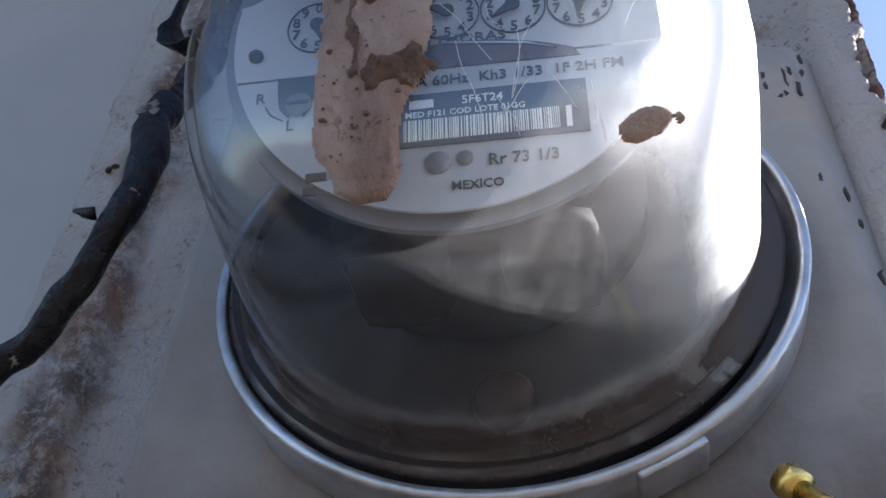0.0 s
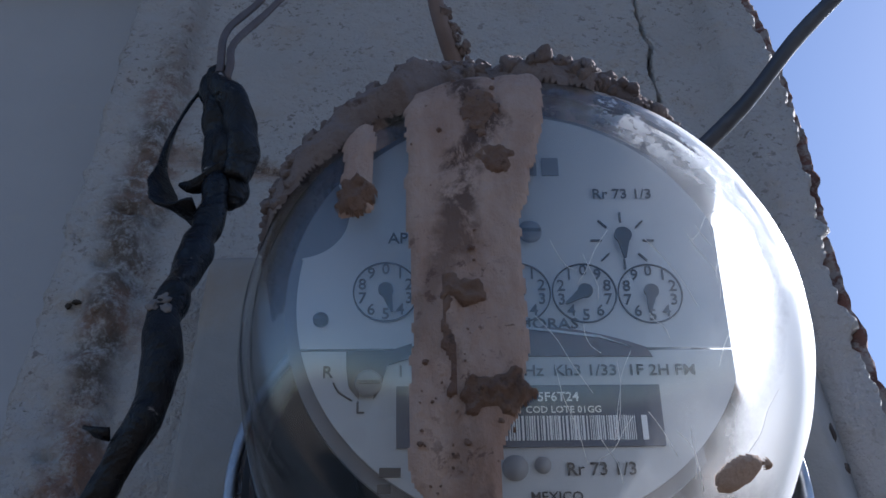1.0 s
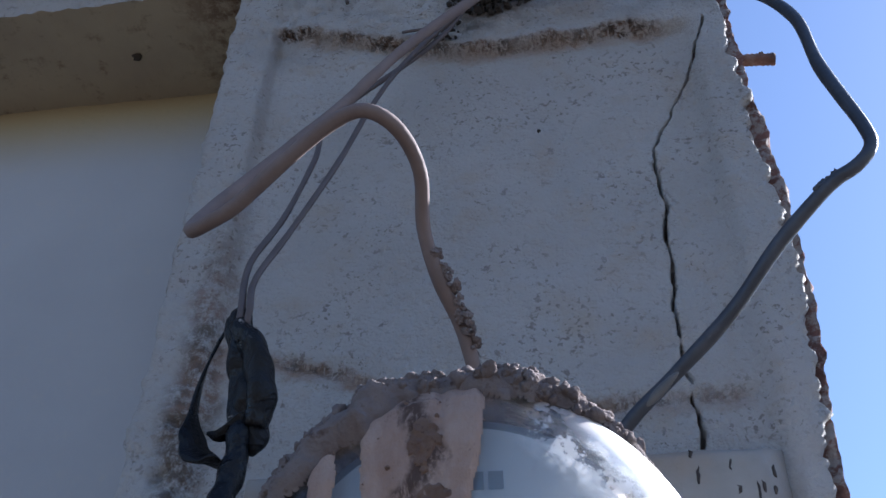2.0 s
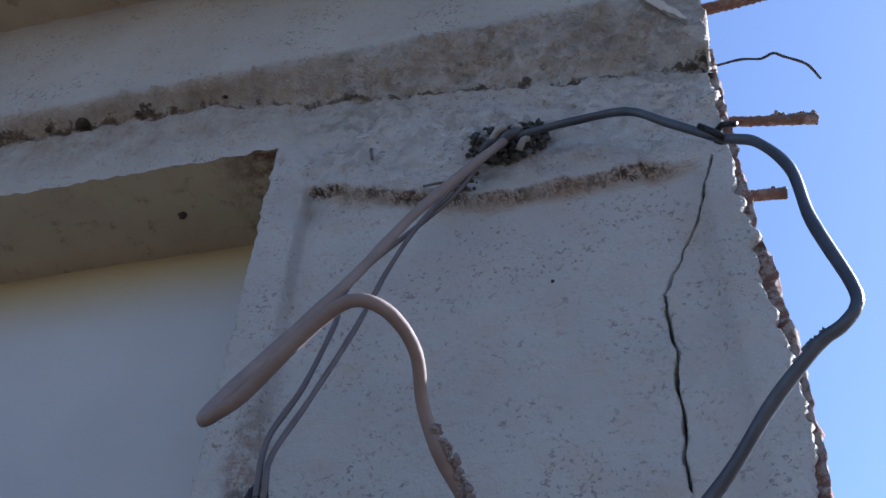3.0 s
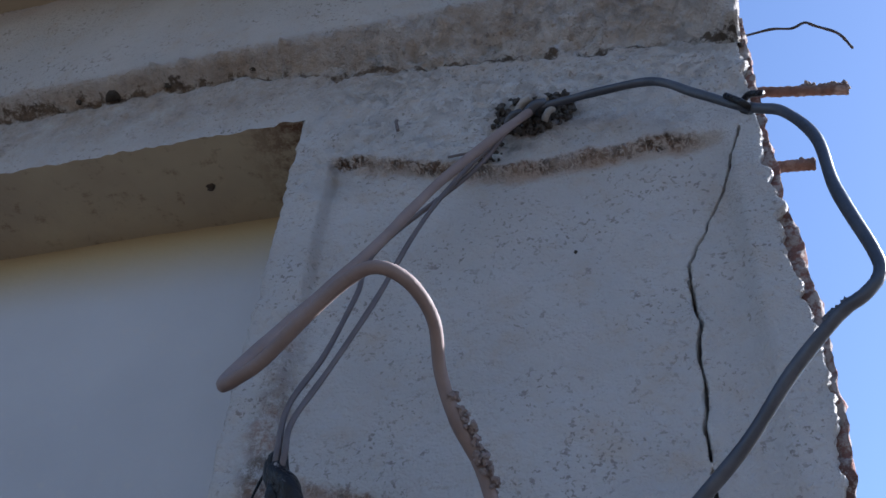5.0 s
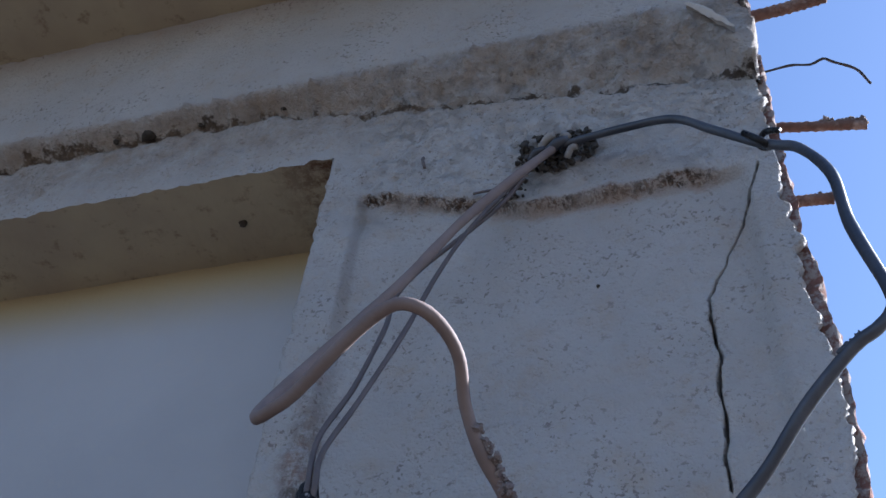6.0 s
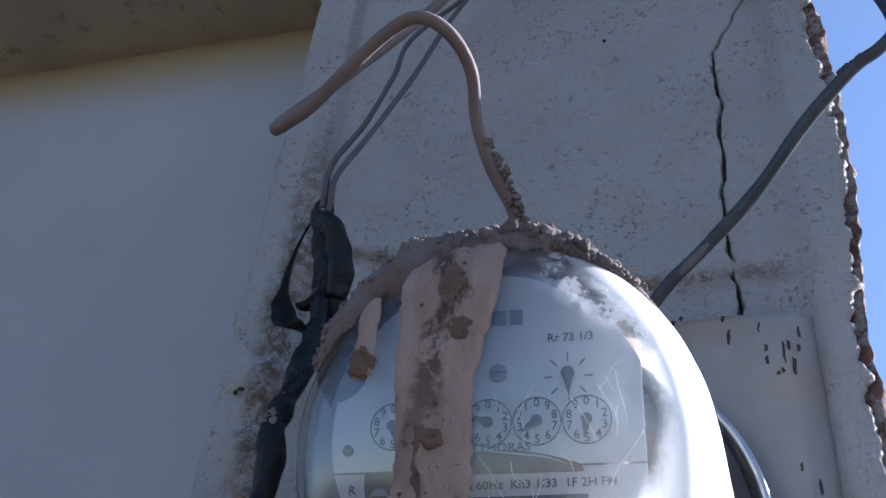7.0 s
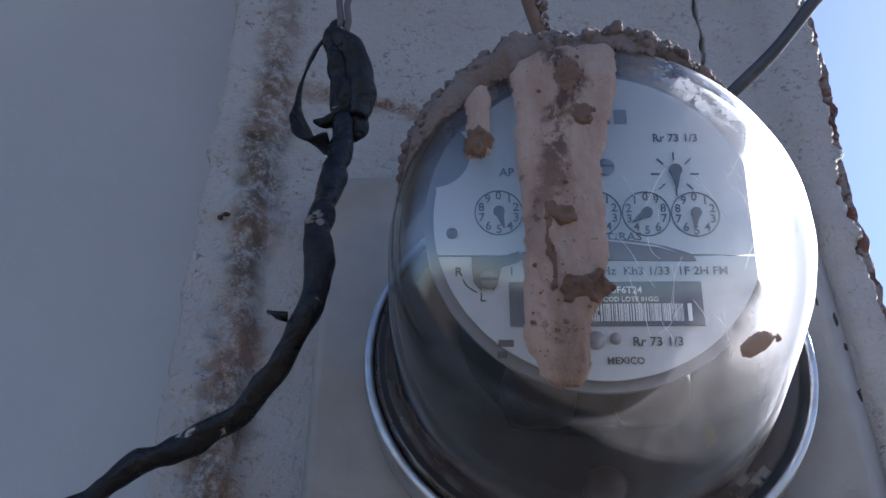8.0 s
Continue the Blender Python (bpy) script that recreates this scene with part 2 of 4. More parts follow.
def glass_stuff():
    """Clear glass under a film of dust that rain has washed off the upper front; the dust scatters the light, and its
    white right side also carries painted sun glare.
    """
    k = Mat("dusty glass")
    t = k.t
    x, y, z = k.axis(0), k.axis(1), k.axis(2)
    side = k.smooth(y, -0.134, -0.108)
    low = k.math("SUBTRACT", 1.0, k.smooth(z, -0.062, -0.020))
    rho = k.math("SQRT", k.math("ADD", k.math("MULTIPLY", x, x), k.math("MULTIPLY", z, z)))
    ragged = k.math("ADD", k.math("MULTIPLY_ADD", k.noise(38, 6, 0.62), 0.05, -0.025), k.math("MULTIPLY_ADD", k.noise(16, 3, 0.5), 0.03, -0.015))
    # dust on the dome's right wall, thickened and bounded to paint the sun's glare
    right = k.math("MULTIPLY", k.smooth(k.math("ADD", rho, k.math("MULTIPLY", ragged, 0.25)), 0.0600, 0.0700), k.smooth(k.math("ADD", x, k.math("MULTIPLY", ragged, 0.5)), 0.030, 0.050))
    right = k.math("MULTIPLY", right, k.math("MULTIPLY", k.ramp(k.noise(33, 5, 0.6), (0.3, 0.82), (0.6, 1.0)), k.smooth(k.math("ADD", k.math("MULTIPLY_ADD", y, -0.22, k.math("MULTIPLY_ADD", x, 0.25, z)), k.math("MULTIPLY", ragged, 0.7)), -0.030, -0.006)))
    corner = k.smooth(k.math("ADD", k.math("SUBTRACT", x, k.math("MULTIPLY", z, 0.8)), k.math("MULTIPLY_ADD", k.noise(30, 5, 0.6), 0.05, -0.025)), 0.050, 0.090)
    corner = k.math("MULTIPLY", corner, k.math("MULTIPLY_ADD", k.math("MULTIPLY", low, side), -0.7, 1.0))
    patch = k.math("MULTIPLY", k.ramp(k.noise(75, 6, 0.7), (0.48, 0.0), (0.54, 1.0)), k.smooth(k.math("ADD", k.math("MULTIPLY", x, 0.7), z), 0.054, 0.074))
    patch = k.math("MULTIPLY", patch, k.smooth(x, 0.005, 0.03))
    brown = k.math("MULTIPLY", k.smooth(k.math("ADD", z, ragged), 0.056, 0.074), k.smooth(x, -0.02, 0.0))
    film = k.math("MULTIPLY_ADD", k.math("MULTIPLY", side, k.smooth(x, -0.06, 0.06)), 0.045, 0.014)
    film = k.math("MULTIPLY", film, k.math("MULTIPLY_ADD", k.math("MULTIPLY", low, side), -0.6, 1.0))
    film = k.math("ADD", film, k.math("MULTIPLY", corner, 0.06))
    film = k.math("ADD", film, k.math("MULTIPLY", k.math("MULTIPLY", k.smooth(x, 0.028, 0.05), k.math("SUBTRACT", 1.0, side)), 0.04))
    film = k.math("ADD", film, k.math("MULTIPLY", brown, 0.22))
    streak = k.ramp(k.noise(60, 6, 0.7, 1.5, k.stretch(1.6, 1, 0.5)), (0.35, 0.45), (0.65, 1.25))
    film = k.math("MULTIPLY", film, streak)
    # extra film on the right shoulder, painted in as sun glare
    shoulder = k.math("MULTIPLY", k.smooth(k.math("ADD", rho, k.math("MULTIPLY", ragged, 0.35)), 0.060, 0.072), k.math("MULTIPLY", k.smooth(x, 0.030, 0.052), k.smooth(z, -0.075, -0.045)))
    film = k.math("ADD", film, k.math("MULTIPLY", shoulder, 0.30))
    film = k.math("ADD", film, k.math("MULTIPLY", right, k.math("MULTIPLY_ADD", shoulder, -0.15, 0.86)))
    film = k.math("ADD", film, k.math("MULTIPLY", patch, 0.62))
    foot = k.math("MULTIPLY", k.smooth(k.math("ADD", y, k.math("MULTIPLY", ragged, 0.25)), -0.050, -0.038), k.ramp(k.noise(45, 5, 0.6), (0.35, 0.35), (0.6, 0.85)))
    film = k.math("ADD", film, foot)
    scratch = k.ramp(k.noise(130, 3, 0.5, 6.0), (0.495, 0.0), (0.5, 1.0), (0.505, 0.0))
    film = k.math("ADD", film, k.math("MULTIPLY", k.math("MULTIPLY", scratch, k.math("ADD", corner, 0.2)), 0.15))
    film = k.math("MINIMUM", film, 0.9)
    dust = t.nodes.new("ShaderNodeBsdfDiffuse")
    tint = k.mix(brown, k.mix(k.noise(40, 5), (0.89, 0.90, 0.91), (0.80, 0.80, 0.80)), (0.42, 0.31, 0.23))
    tint = k.mix(k.math("MINIMUM", k.math("MULTIPLY", foot, 2.0), 1.0), tint, (0.10, 0.07, 0.062))
    k.link(tint, dust.inputs[0])
    through_dust = t.nodes.new("ShaderNodeBsdfTranslucent")
    k.link(tint, through_dust.inputs[0])
    both = t.nodes.new("ShaderNodeMixShader")
    both.inputs[0].default_value = 0.6
    t.links.new(dust.outputs[0], both.inputs[1]), t.links.new(through_dust.outputs[0], both.inputs[2])
    haze = t.nodes.new("ShaderNodeBsdfGlossy")
    haze.inputs["Roughness"].default_value, haze.inputs["Color"].default_value = 0.62, (0.97, 0.97, 0.96, 1)
    layer = t.nodes.new("ShaderNodeMixShader")
    k.link(k.math("MULTIPLY_ADD", k.math("MINIMUM", k.math("MULTIPLY", foot, 2.0), 0.95), -0.25, 0.28), layer.inputs[0])
    t.links.new(both.outputs[0], layer.inputs[1]), t.links.new(haze.outputs[0], layer.inputs[2])
    clear = t.nodes.new("ShaderNodeBsdfTransparent")
    clear.inputs[0].default_value = (0.95, 0.965, 0.97, 1)
    gloss = t.nodes.new("ShaderNodeBsdfGlossy")
    gloss.inputs["Roughness"].default_value = 0.11
    facing = t.nodes.new("ShaderNodeLayerWeight")
    facing.inputs[0].default_value = 0.5
    sheen = k.math("MULTIPLY_ADD", k.math("POWER", facing.outputs["Facing"], 5.0), 0.85, 0.055)
    glass = t.nodes.new("ShaderNodeMixShader")
    t.links.new(sheen, glass.inputs[0]), t.links.new(clear.outputs[0], glass.inputs[1]), t.links.new(gloss.outputs[0], glass.inputs[2])
    final = t.nodes.new("ShaderNodeMixShader")
    k.link(film, final.inputs[0])
    t.links.new(glass.outputs[0], final.inputs[1]), t.links.new(layer.outputs[0], final.inputs[2])
    t.links.new(final.outputs[0], k.out.inputs[0])
    return k.m


WALL_PAINT, SOFFIT, CORE, GLASS = wall_paint(), soffit_paint(), core_stuff(), glass_stuff()
MUD = mud_stuff("dry mud", (0.16, 0.128, 0.12), (0.24, 0.205, 0.197), (0.085, 0.057, 0.046))
EARTH = mud_stuff("brown earth", (0.15, 0.092, 0.07), (0.22, 0.15, 0.115), (0.07, 0.045, 0.036))
GALV = simple("galvanised steel", (0.55, 0.57, 0.6), 0.42, 0.85, 0.3, 90, 0.0003, (0.32, 0.29, 0.26))


def box_stuff():
    """Weathered grey enamel, darker and browner in uneven streaks below the meter."""
    k = Mat("weathered grey enamel")
    z = k.axis(2)
    c = k.mix(k.ramp(k.noise(35), (0.3, 0.0), (0.7, 1.0)), (0.23, 0.22, 0.208), (0.29, 0.275, 0.26))
    c = k.mix(k.ramp(k.noise(13, 6, 0.65), (0.48, 0.0), (0.68, 0.8)), c, (0.28, 0.22, 0.17))
    edge = k.math("ADD", z, k.math("MULTIPLY_ADD", k.noise(18, 6, 0.7), 0.09, -0.045))
    lower_brown = k.math("MULTIPLY", k.math("SUBTRACT", 1.0, k.smooth(edge, 1.63, 1.71)), k.ramp(k.noise(28, 5, 0.65, 0.0, k.stretch(1.6, 1, 0.5)), (0.35, 0.5), (0.6, 0.95)))
    c = k.mix(lower_brown, c, (0.10, 0.068, 0.056))
    return k.done(c, 0.7, 0.0, k.noise(140, 5), 0.0008, 0.4)


BOX_PAINT = box_stuff()
DARK_METAL = simple("dark housing", (0.012, 0.012, 0.015), 0.7, 0.0, 0.4, 50, 0.0003, (0.026, 0.017, 0.014))
COPPER = simple("coil winding", (0.05, 0.028, 0.022), 0.5, 0.4, 0.4, 90, 0.0004)
PLATE_WHITE = simple("white enamel plate", (0.40, 0.415, 0.445), 0.35, 0.0, 0.06, 30, 0.00005)
PLATE_GREY = simple("grey enamel plate", (0.15, 0.16, 0.19), 0.45, 0.0, 0.15, 30, 0.0001)
INK = simple("black printing ink", (0.03, 0.03, 0.035), 0.5, 0.0, 0.1)
LABEL_BLUE = simple("dark blue label", (0.045, 0.06, 0.10), 0.4, 0.0, 0.15)
LABEL_WHITE = simple("white label print", (0.7, 0.72, 0.75), 0.5, 0.0, 0.05)
BRASS = simple("brass", (0.75, 0.53, 0.16), 0.3, 1.0, 0.15, 80, 0.0002)
RUST = simple("rusted steel", (0.17, 0.105, 0.085), 0.9, 0.2, 0.45, 140, 0.001, (0.36, 0.30, 0.27))
DARK_WIRE = simple("blackened wire", (0.05, 0.045, 0.045), 0.7, 0.3, 0.4, 120, 0.0004)


def tape_stuff():
    """Black insulating tape: shiny folds, dull dusty patches and a few pale smears of plaster."""
    k = Mat("black insulating tape")
    c = k.mix(k.ramp(k.noise(60, 5, 0.6), (0.45, 0.0), (0.7, 1.0)), (0.005, 0.0055, 0.008), (0.013, 0.0125, 0.013))
    c = k.mix(k.ramp(k.noise(85, 6, 0.7, 0.5), (0.655, 0.0), (0.69, 0.85)), c, (0.30, 0.28, 0.265))
    folds = k.math("ADD", k.noise(75, 5, 0.6, 1.0), k.math("MULTIPLY", k.noise(240, 4), 0.4))
    return k.done(c, k.ramp(k.noise(50, 4), (0.35, 0.22), (0.65, 0.5)), 0.0, folds, 0.0026, 0.24)


def slurry_stuff():
    """Dry cement slurry with a brown stained channel that winds down it."""
    k = Mat("dry cement slurry")
    x, z = k.axis(0), k.axis(2)
    c = k.mix(k.ramp(k.noise(45, 6, 0.65, 0.0, k.stretch(1.8, 1, 0.6)), (0.35, 0.0), (0.65, 1.0)), (0.28, 0.19, 0.152), (0.365, 0.275, 0.232))
    wob = k.math("MULTIPLY_ADD", k.noise(35, 5, 0.65), 0.03, -0.015)
    way = k.curve(z, ((1.64, -0.012), (1.70, -0.016), (1.735, -0.021), (1.765, -0.016), (1.778, -0.013), (1.79, -0.008), (1.815, -0.012), (1.84, -0.011)))
    d = k.math("ABSOLUTE", k.math("ADD", k.math("SUBTRACT", x, way), wob))
    stain = k.math("MULTIPLY", k.math("SUBTRACT", 1.0, k.smooth(d, 0.002, 0.0075)), k.ramp(k.noise(70, 6, 0.75, 0.4, k.stretch(1.3, 1, 0.7)), (0.40, 0.0), (0.50, 1.0)))
    c = k.mix(k.math("MULTIPLY", stain, k.math("MULTIPLY_ADD", k.smooth(z, 1.72, 1.78), 0.7, 0.3)), c, (0.085, 0.056, 0.046))
    spots = k.math("MULTIPLY", k.ramp(k.noise(210, 5, 0.7, 0.3), (0.58, 0.0), (0.64, 1.0)), k.ramp(k.noise(26, 4, 0.6), (0.46, 0.0), (0.58, 1.0)))
    c = k.mix(k.math("MULTIPLY", spots, 0.8), c, (0.11, 0.07, 0.058))
    return k.done(c, 0.92, 0.0, k.math("ADD", k.noise(90, 6, 0.65, 0.0, k.stretch(1.5, 1, 0.6)), k.math("MULTIPLY", k.noise(420, 5), 0.3)), 0.0022, 0.2)


BLACK_TAPE, SLURRY = tape_stuff(), slurry_stuff()
GREY_CABLE = simple("dusty grey cable sheath", (0.034, 0.040, 0.054), 0.45, 0.0, 0.25, 60, 0.0004, (0.065, 0.07, 0.085), 0.45)
PINK_CABLE = simple("weathered beige cable sheath", (0.215, 0.17, 0.157), 0.8, 0.0, 0.25, 45, 0.0005, (0.14, 0.108, 0.10), 0.2)
THIN_CABLE = simple("thin dusty wire sheath", (0.12, 0.10, 0.10), 0.6, 0.0, 0.3, 80, 0.0003)
GROUND = mud_stuff("dry ground", (0.10, 0.085, 0.07), (0.075, 0.064, 0.053), (0.05, 0.042, 0.033))
SMEAR = simple("grey plaster smear", (0.22, 0.2, 0.19), 0.9, 0.0, 0.35, 150, 0.0006)
STUB = simple("dull grey rubber", (0.28, 0.27, 0.26), 0.7, 0.0, 0.4, 120, 0.0006)
PALE = simple("pale grey sheath", (0.12, 0.12, 0.125), 0.6, 0.0, 0.3, 120)


# ---- tools of construction ----
def holder(name, place=(0, 0, 0)):
    ob = new(name)
    ob.location = place
    ob.empty_display_size = 0.02
    return ob


def part(name, bm, material, parent=None, label="", smooth=True):
    """Links a bmesh as one mesh object; its vertices are in world places."""
    me = bpy.data.meshes.new(name)
    bm.normal_update()
    bm.to_mesh(me)
    bm.free()
    return part_mesh(name, me, material, parent, label, smooth)


def part_mesh(name, me, material, parent=None, label="", smooth=True):
    me.materials.append(material)
    if smooth:
        me.polygons.foreach_set("use_smooth", [True] * len(me.polygons))
    ob = new(name, me)
    if parent is not None:
        ob.parent = parent
        base = parent
        shift = Vector((0, 0, 0))
        while base is not None:
            shift += base.location
            base = base.parent
        ob.location = -shift
    if label:
        ob["label"] = label
    return ob


def box_bm(x0, x1, y0, y1, z0, z1, bevel=0.0):
    bm = bmesh.new()
    bmesh.ops.create_cube(bm, size=1, matrix=Matrix.LocRotScale(((x0 + x1) / 2, (y0 + y1) / 2, (z0 + z1) / 2), None, (x1 - x0, y1 - y0, z1 - z0)))
    if bevel:
        bmesh.ops.bevel(bm, geom=bm.edges[:], offset=bevel, segments=2, profile=0.6, affect="EDGES")
    return bm


def grid_mesh(name, rows):
    """A sheet through rows of points."""
    n, m = len(rows), len(rows[0])
    verts = [p for row in rows for p in row]
    faces = [(i * m + j, i * m + j + 1, (i + 1) * m + j + 1, (i + 1) * m + j) for i in range(n - 1) for j in range(m - 1)]
    me = bpy.data.meshes.new(name)
    me.from_pydata(verts, [], faces)
    me.update()
    return me


def spline(points, step):
    """Catmull-Rom through the points."""
    P = [Vector(p) for p in points]
    P = [P[0] * 2 - P[1]] + P + [P[-1] * 2 - P[-2]]
    out = []
    for a, b, c, d in zip(P, P[1:], P[2:], P[3:]):
        n = max(2, int((c - b).length / step))
        for i in range(n):
            t = i / n
            out.append(0.5 * ((2 * b) + (c - a) * t + (2 * a - 5 * b + 4 * c - d) * t * t + (3 * b - a - 3 * c + d) * t ** 3))
    out.append(P[-2])
    return out


def tube(points, radius, seg=14, step=0.006, rough=0.0, freq=60.0, squash=1.0):
    """A round sheath along a spline; radius may be a function of the way along (0 to 1); rough makes it lumpy."""
    pts = spline(points, step)
    bm = bmesh.new()
    up = Vector((0.3, -1, 0.2))
    rings = []
    for i, p in enumerate(pts):
        d = (pts[min(i + 1, len(pts) - 1)] - pts[max(i - 1, 0)]).normalized()
        side = d.cross(up).normalized()
        up = side.cross(d).normalized()
        r = radius(i / (len(pts) - 1)) if callable(radius) else radius
        ring = []
        for j in range(seg):
            a = 2 * math.pi * j / seg
            v = side * math.cos(a) + up * math.sin(a) * squash
            k = r + (rough * noise.noise((p + v * r) * freq) if rough else 0)
            ring.append(bm.verts.new(p + v * k))
        rings.append(ring)
    for a, b in zip(rings, rings[1:]):
        for j in range(seg):
            bm.faces.new((a[j], a[(j + 1) % seg], b[(j + 1) % seg], b[j]))
    bm.faces.new(rings[0][::-1]), bm.faces.new(rings[-1])
    return bm


def lathe(profile, centre, seg=96):
    """A body of revolution round the y axis through centre: profile of (radius, y); closed at radius 0."""
    bm = bmesh.new()
    rings = []
    for r, y in profile:
        if r < 1e-6:
            rings.append([bm.verts.new((centre[0], y, centre[1]))])
        else:
            rings.append([bm.verts.new((centre[0] + r * math.cos(2 * math.pi * j / seg), y, centre[1] + r * math.sin(2 * math.pi * j / seg))) for j in range(seg)])
    for a, b in zip(rings, rings[1:]):
        for j in range(seg):
            k = (j + 1) % seg
            if len(a) == 1 and len(b) > 1:
                bm.faces.new((a[0], b[k], b[j]))
            elif len(b) == 1 and len(a) > 1:
                bm.faces.new((a[j], a[k], b[0]))
            elif len(a) > 1:
                bm.faces.new((a[j], a[k], b[k], b[j]))
    bmesh.ops.recalc_face_normals(bm, faces=bm.faces[:])
    return bm


ball = bmesh.new()
bmesh.ops.create_icosphere(ball, subdivisions=2, radius=1.0)
ball.verts.index_update()
BALL_POINTS, BALL_FACES = [v.co.copy() for v in ball.verts], [[v.index for v in f.verts] for f in ball.faces]
ball.free()


def lump(bm, place, size, seed, flat=1.0):
    """One crumb: a small uneven ball added to bm."""
    off = Vector((seed * 7.1, seed * 3.3, seed * 1.7))
    made = []
    for p in BALL_POINTS:
        k = 1 + 0.75 * noise.noise(p * 1.1 + off) + 0.4 * noise.noise(p * 2.9 + off)
        made.append(bm.verts.new(Vector(place) + Vector((p.x, p.y * flat, p.z)) * size * k))
    for f in BALL_FACES:
        bm.faces.new([made[i] for i in f])


def interp(x, pairs):
    return float(np.interp(x, [p[0] for p in pairs], [p[1] for p in pairs]))


def sstep(a, b, v):
    t = min(max((v - a) / (b - a), 0.0), 1.0)
    return t * t * (3 - 2 * t)


# ---- ground and house ----
bm = bmesh.new()
bmesh.ops.create_grid(bm, x_segments=8, y_segments=8, size=2000)
tagged(part("ground", bm, GROUND), "dry bare earth ground before the house", "ground", kind="structure")

PILLAR_L, PILLAR_R, BEAM_Z, TOP_Z, BACK_Y = -0.188, 0.165, 2.31, 2.575, 0.095
CRACK = [(1.862, 0.091), (1.880, 0.098), (1.893, 0.100), (1.905, 0.099), (1.931, 0.097), (1.956, 0.097), (1.969, 0.096), (1.998, 0.100), (2.027, 0.098), (2.041, 0.102), (2.061, 0.100),
         (2.096, 0.100), (2.112, 0.108), (2.160, 0.130), (2.209, 0.146)]


def edge_x(z):
    """The jagged right limit of the plaster skin."""
    return 0.1575 + 0.004 * sstep(2.08, 2.02, z) - 0.010 * sstep(1.99, 1.86, z) + 0.005 * noise.noise((0.0, 3.0, z * 26)) + 0.0060 * noise.noise((5.0, 0.0, z * 90)) + 0.0028 * noise.noise((9.0, 0.0, z * 300))


def crack_x(z):
    return interp(z, CRACK) + 0.0018 * noise.noise((z * 95, 1.0, 0.0)) + 0.001 * noise.noise((z * 300, 4.0, 0.0))


def crack_half(z):
    """Half the crack's width."""
    if z < 1.862 or z > 2.212 or 1.913 < z < 1.921 or 1.944 < z < 1.950:
        return 0.0
    w = 0.0017 if z < 2.105 else 0.0014
    return w * (0.75 + 0.6 * noise.noise((z * 60, 8.0, 2.0)))


def relief(x, z):
    """How far the plaster lies behind the wall's plane: trowel marks, pits and the sunk panel."""
    p = Vector((x, 0.0, z))
    r = 0.0018 * noise.noise(p * 14) + 0.0014 * noise.noise(p * 45 + Vector((3, 0, 0))) + 0.0009 * noise.noise(p * 130)
    rough = sstep(2.17, 2.25, z) + 0.7 * sstep(-0.145, -0.16, x) * sstep(2.3, 2.2, z) + 1.3 * sstep(-0.142, -0.152, x) * sstep(-0.178, -0.168, x) * sstep(2.0, 1.9, z)
    r += rough * (0.0028 * noise.noise(p * 38 + Vector((0, 5, 0))) + 0.0020 * noise.noise(p * 110))
    up, lo = interp(x, UPPER), interp(x, LOWER)
    inside = min(max((x + 0.0012 * noise.noise(p * 60) + 0.1555) / 0.006, 0.0), 1.0) * sstep(0.140, 0.128, x) * sstep(up + 0.003, up - 0.004, z + 0.003 * noise.noise(p * 50))
    r += 0.0090 * inside
    r += 0.004 * math.exp(-((z - lo + 0.003 * noise.noise(p * 40)) / 0.0045) ** 2) * sstep(-0.16, -0.15, x) * sstep(0.14, 0.12, x) * (0.6 + 0.8 * noise.noise(p * 70))
    pit = noise.noise(p * 75 + Vector((11, 2, 0)))
    if pit > 0.42:
        r += (pit - 0.42) * 0.012 * (0.35 + rough)
    return r


zs = np.arange(1.45, BEAM_Z + 0.001, 0.0026)
left = np.arange(PILLAR_L, 0.05, 0.0028)
rows = []
for z in zs:
    c, h, e = crack_x(z), crack_half(z), edge_x(z)
    xs = list(left) + list(np.linspace(0.05, c - max(h, 0.0004) - 0.001, 16)[1:])
    deep = 0.024 if h > 0 else 0.0
    row = [(x, relief(x, z), z) for x in xs]
    row[0] = (PILLAR_L + 0.004 * noise.noise((1.0, z * 40, 0.0)) + 0.002 * noise.noise((1.0, z * 150, 0.0)), row[0][1] + 0.004, z)
    for x, d in ((c - max(h, 0.0004), 0), (c - max(h, 0.0004) * 0.6, deep), (c + max(h, 0.0004) * 0.6, deep), (c + max(h, 0.0004), 0)):
        row.append((x, relief(x, z) + d, z))
    row += [(x, relief(x, z), z) for x in np.linspace(c + max(h, 0.0004) + 0.001, e, 20)]
    row.append((e + 0.0015, 0.004, z))
    row.append((e - 0.002, 0.014, z))
    row.insert(0, (PILLAR_L + 0.001, 0.06, z))
    rows.append(row)
pillar = holder("wall_pillar")
tagged(pillar, "old whitewashed plaster pillar with a long crack and broken edge", "pillar", kind="structure")
part_mesh("plaster_skin", grid_mesh("plaster_skin", rows), PLASTER, pillar, "stained off-white plaster with pits")

# broken brick that shows past the plaster's edge
rows = []
for z in np.arange(1.30, 2.70, 0.0032):
    row = []
    e = PILLAR_R + 0.003 * sstep(2.15, 2.05, z) - 0.010 * sstep(1.99, 1.86, z) + 0.0035 * noise.noise((2.0, z * 33, 0.0)) + 0.0025 * noise.noise((4.0, z * 120, 0.0))
    for u in np.linspace(0.0, 1.0, 12):
        xx = 0.130 + float(u) * (e - 0.130)
        p = Vector((xx, 0, z))
        row.append((xx, 0.0135 - 0.008 * float(u) + 0.003 * noise.noise(p * 70) + 0.002 * noise.noise(p * 210), z))
    for y in np.linspace(0.012, 0.30, 40):
        p = Vector((e, y, z))
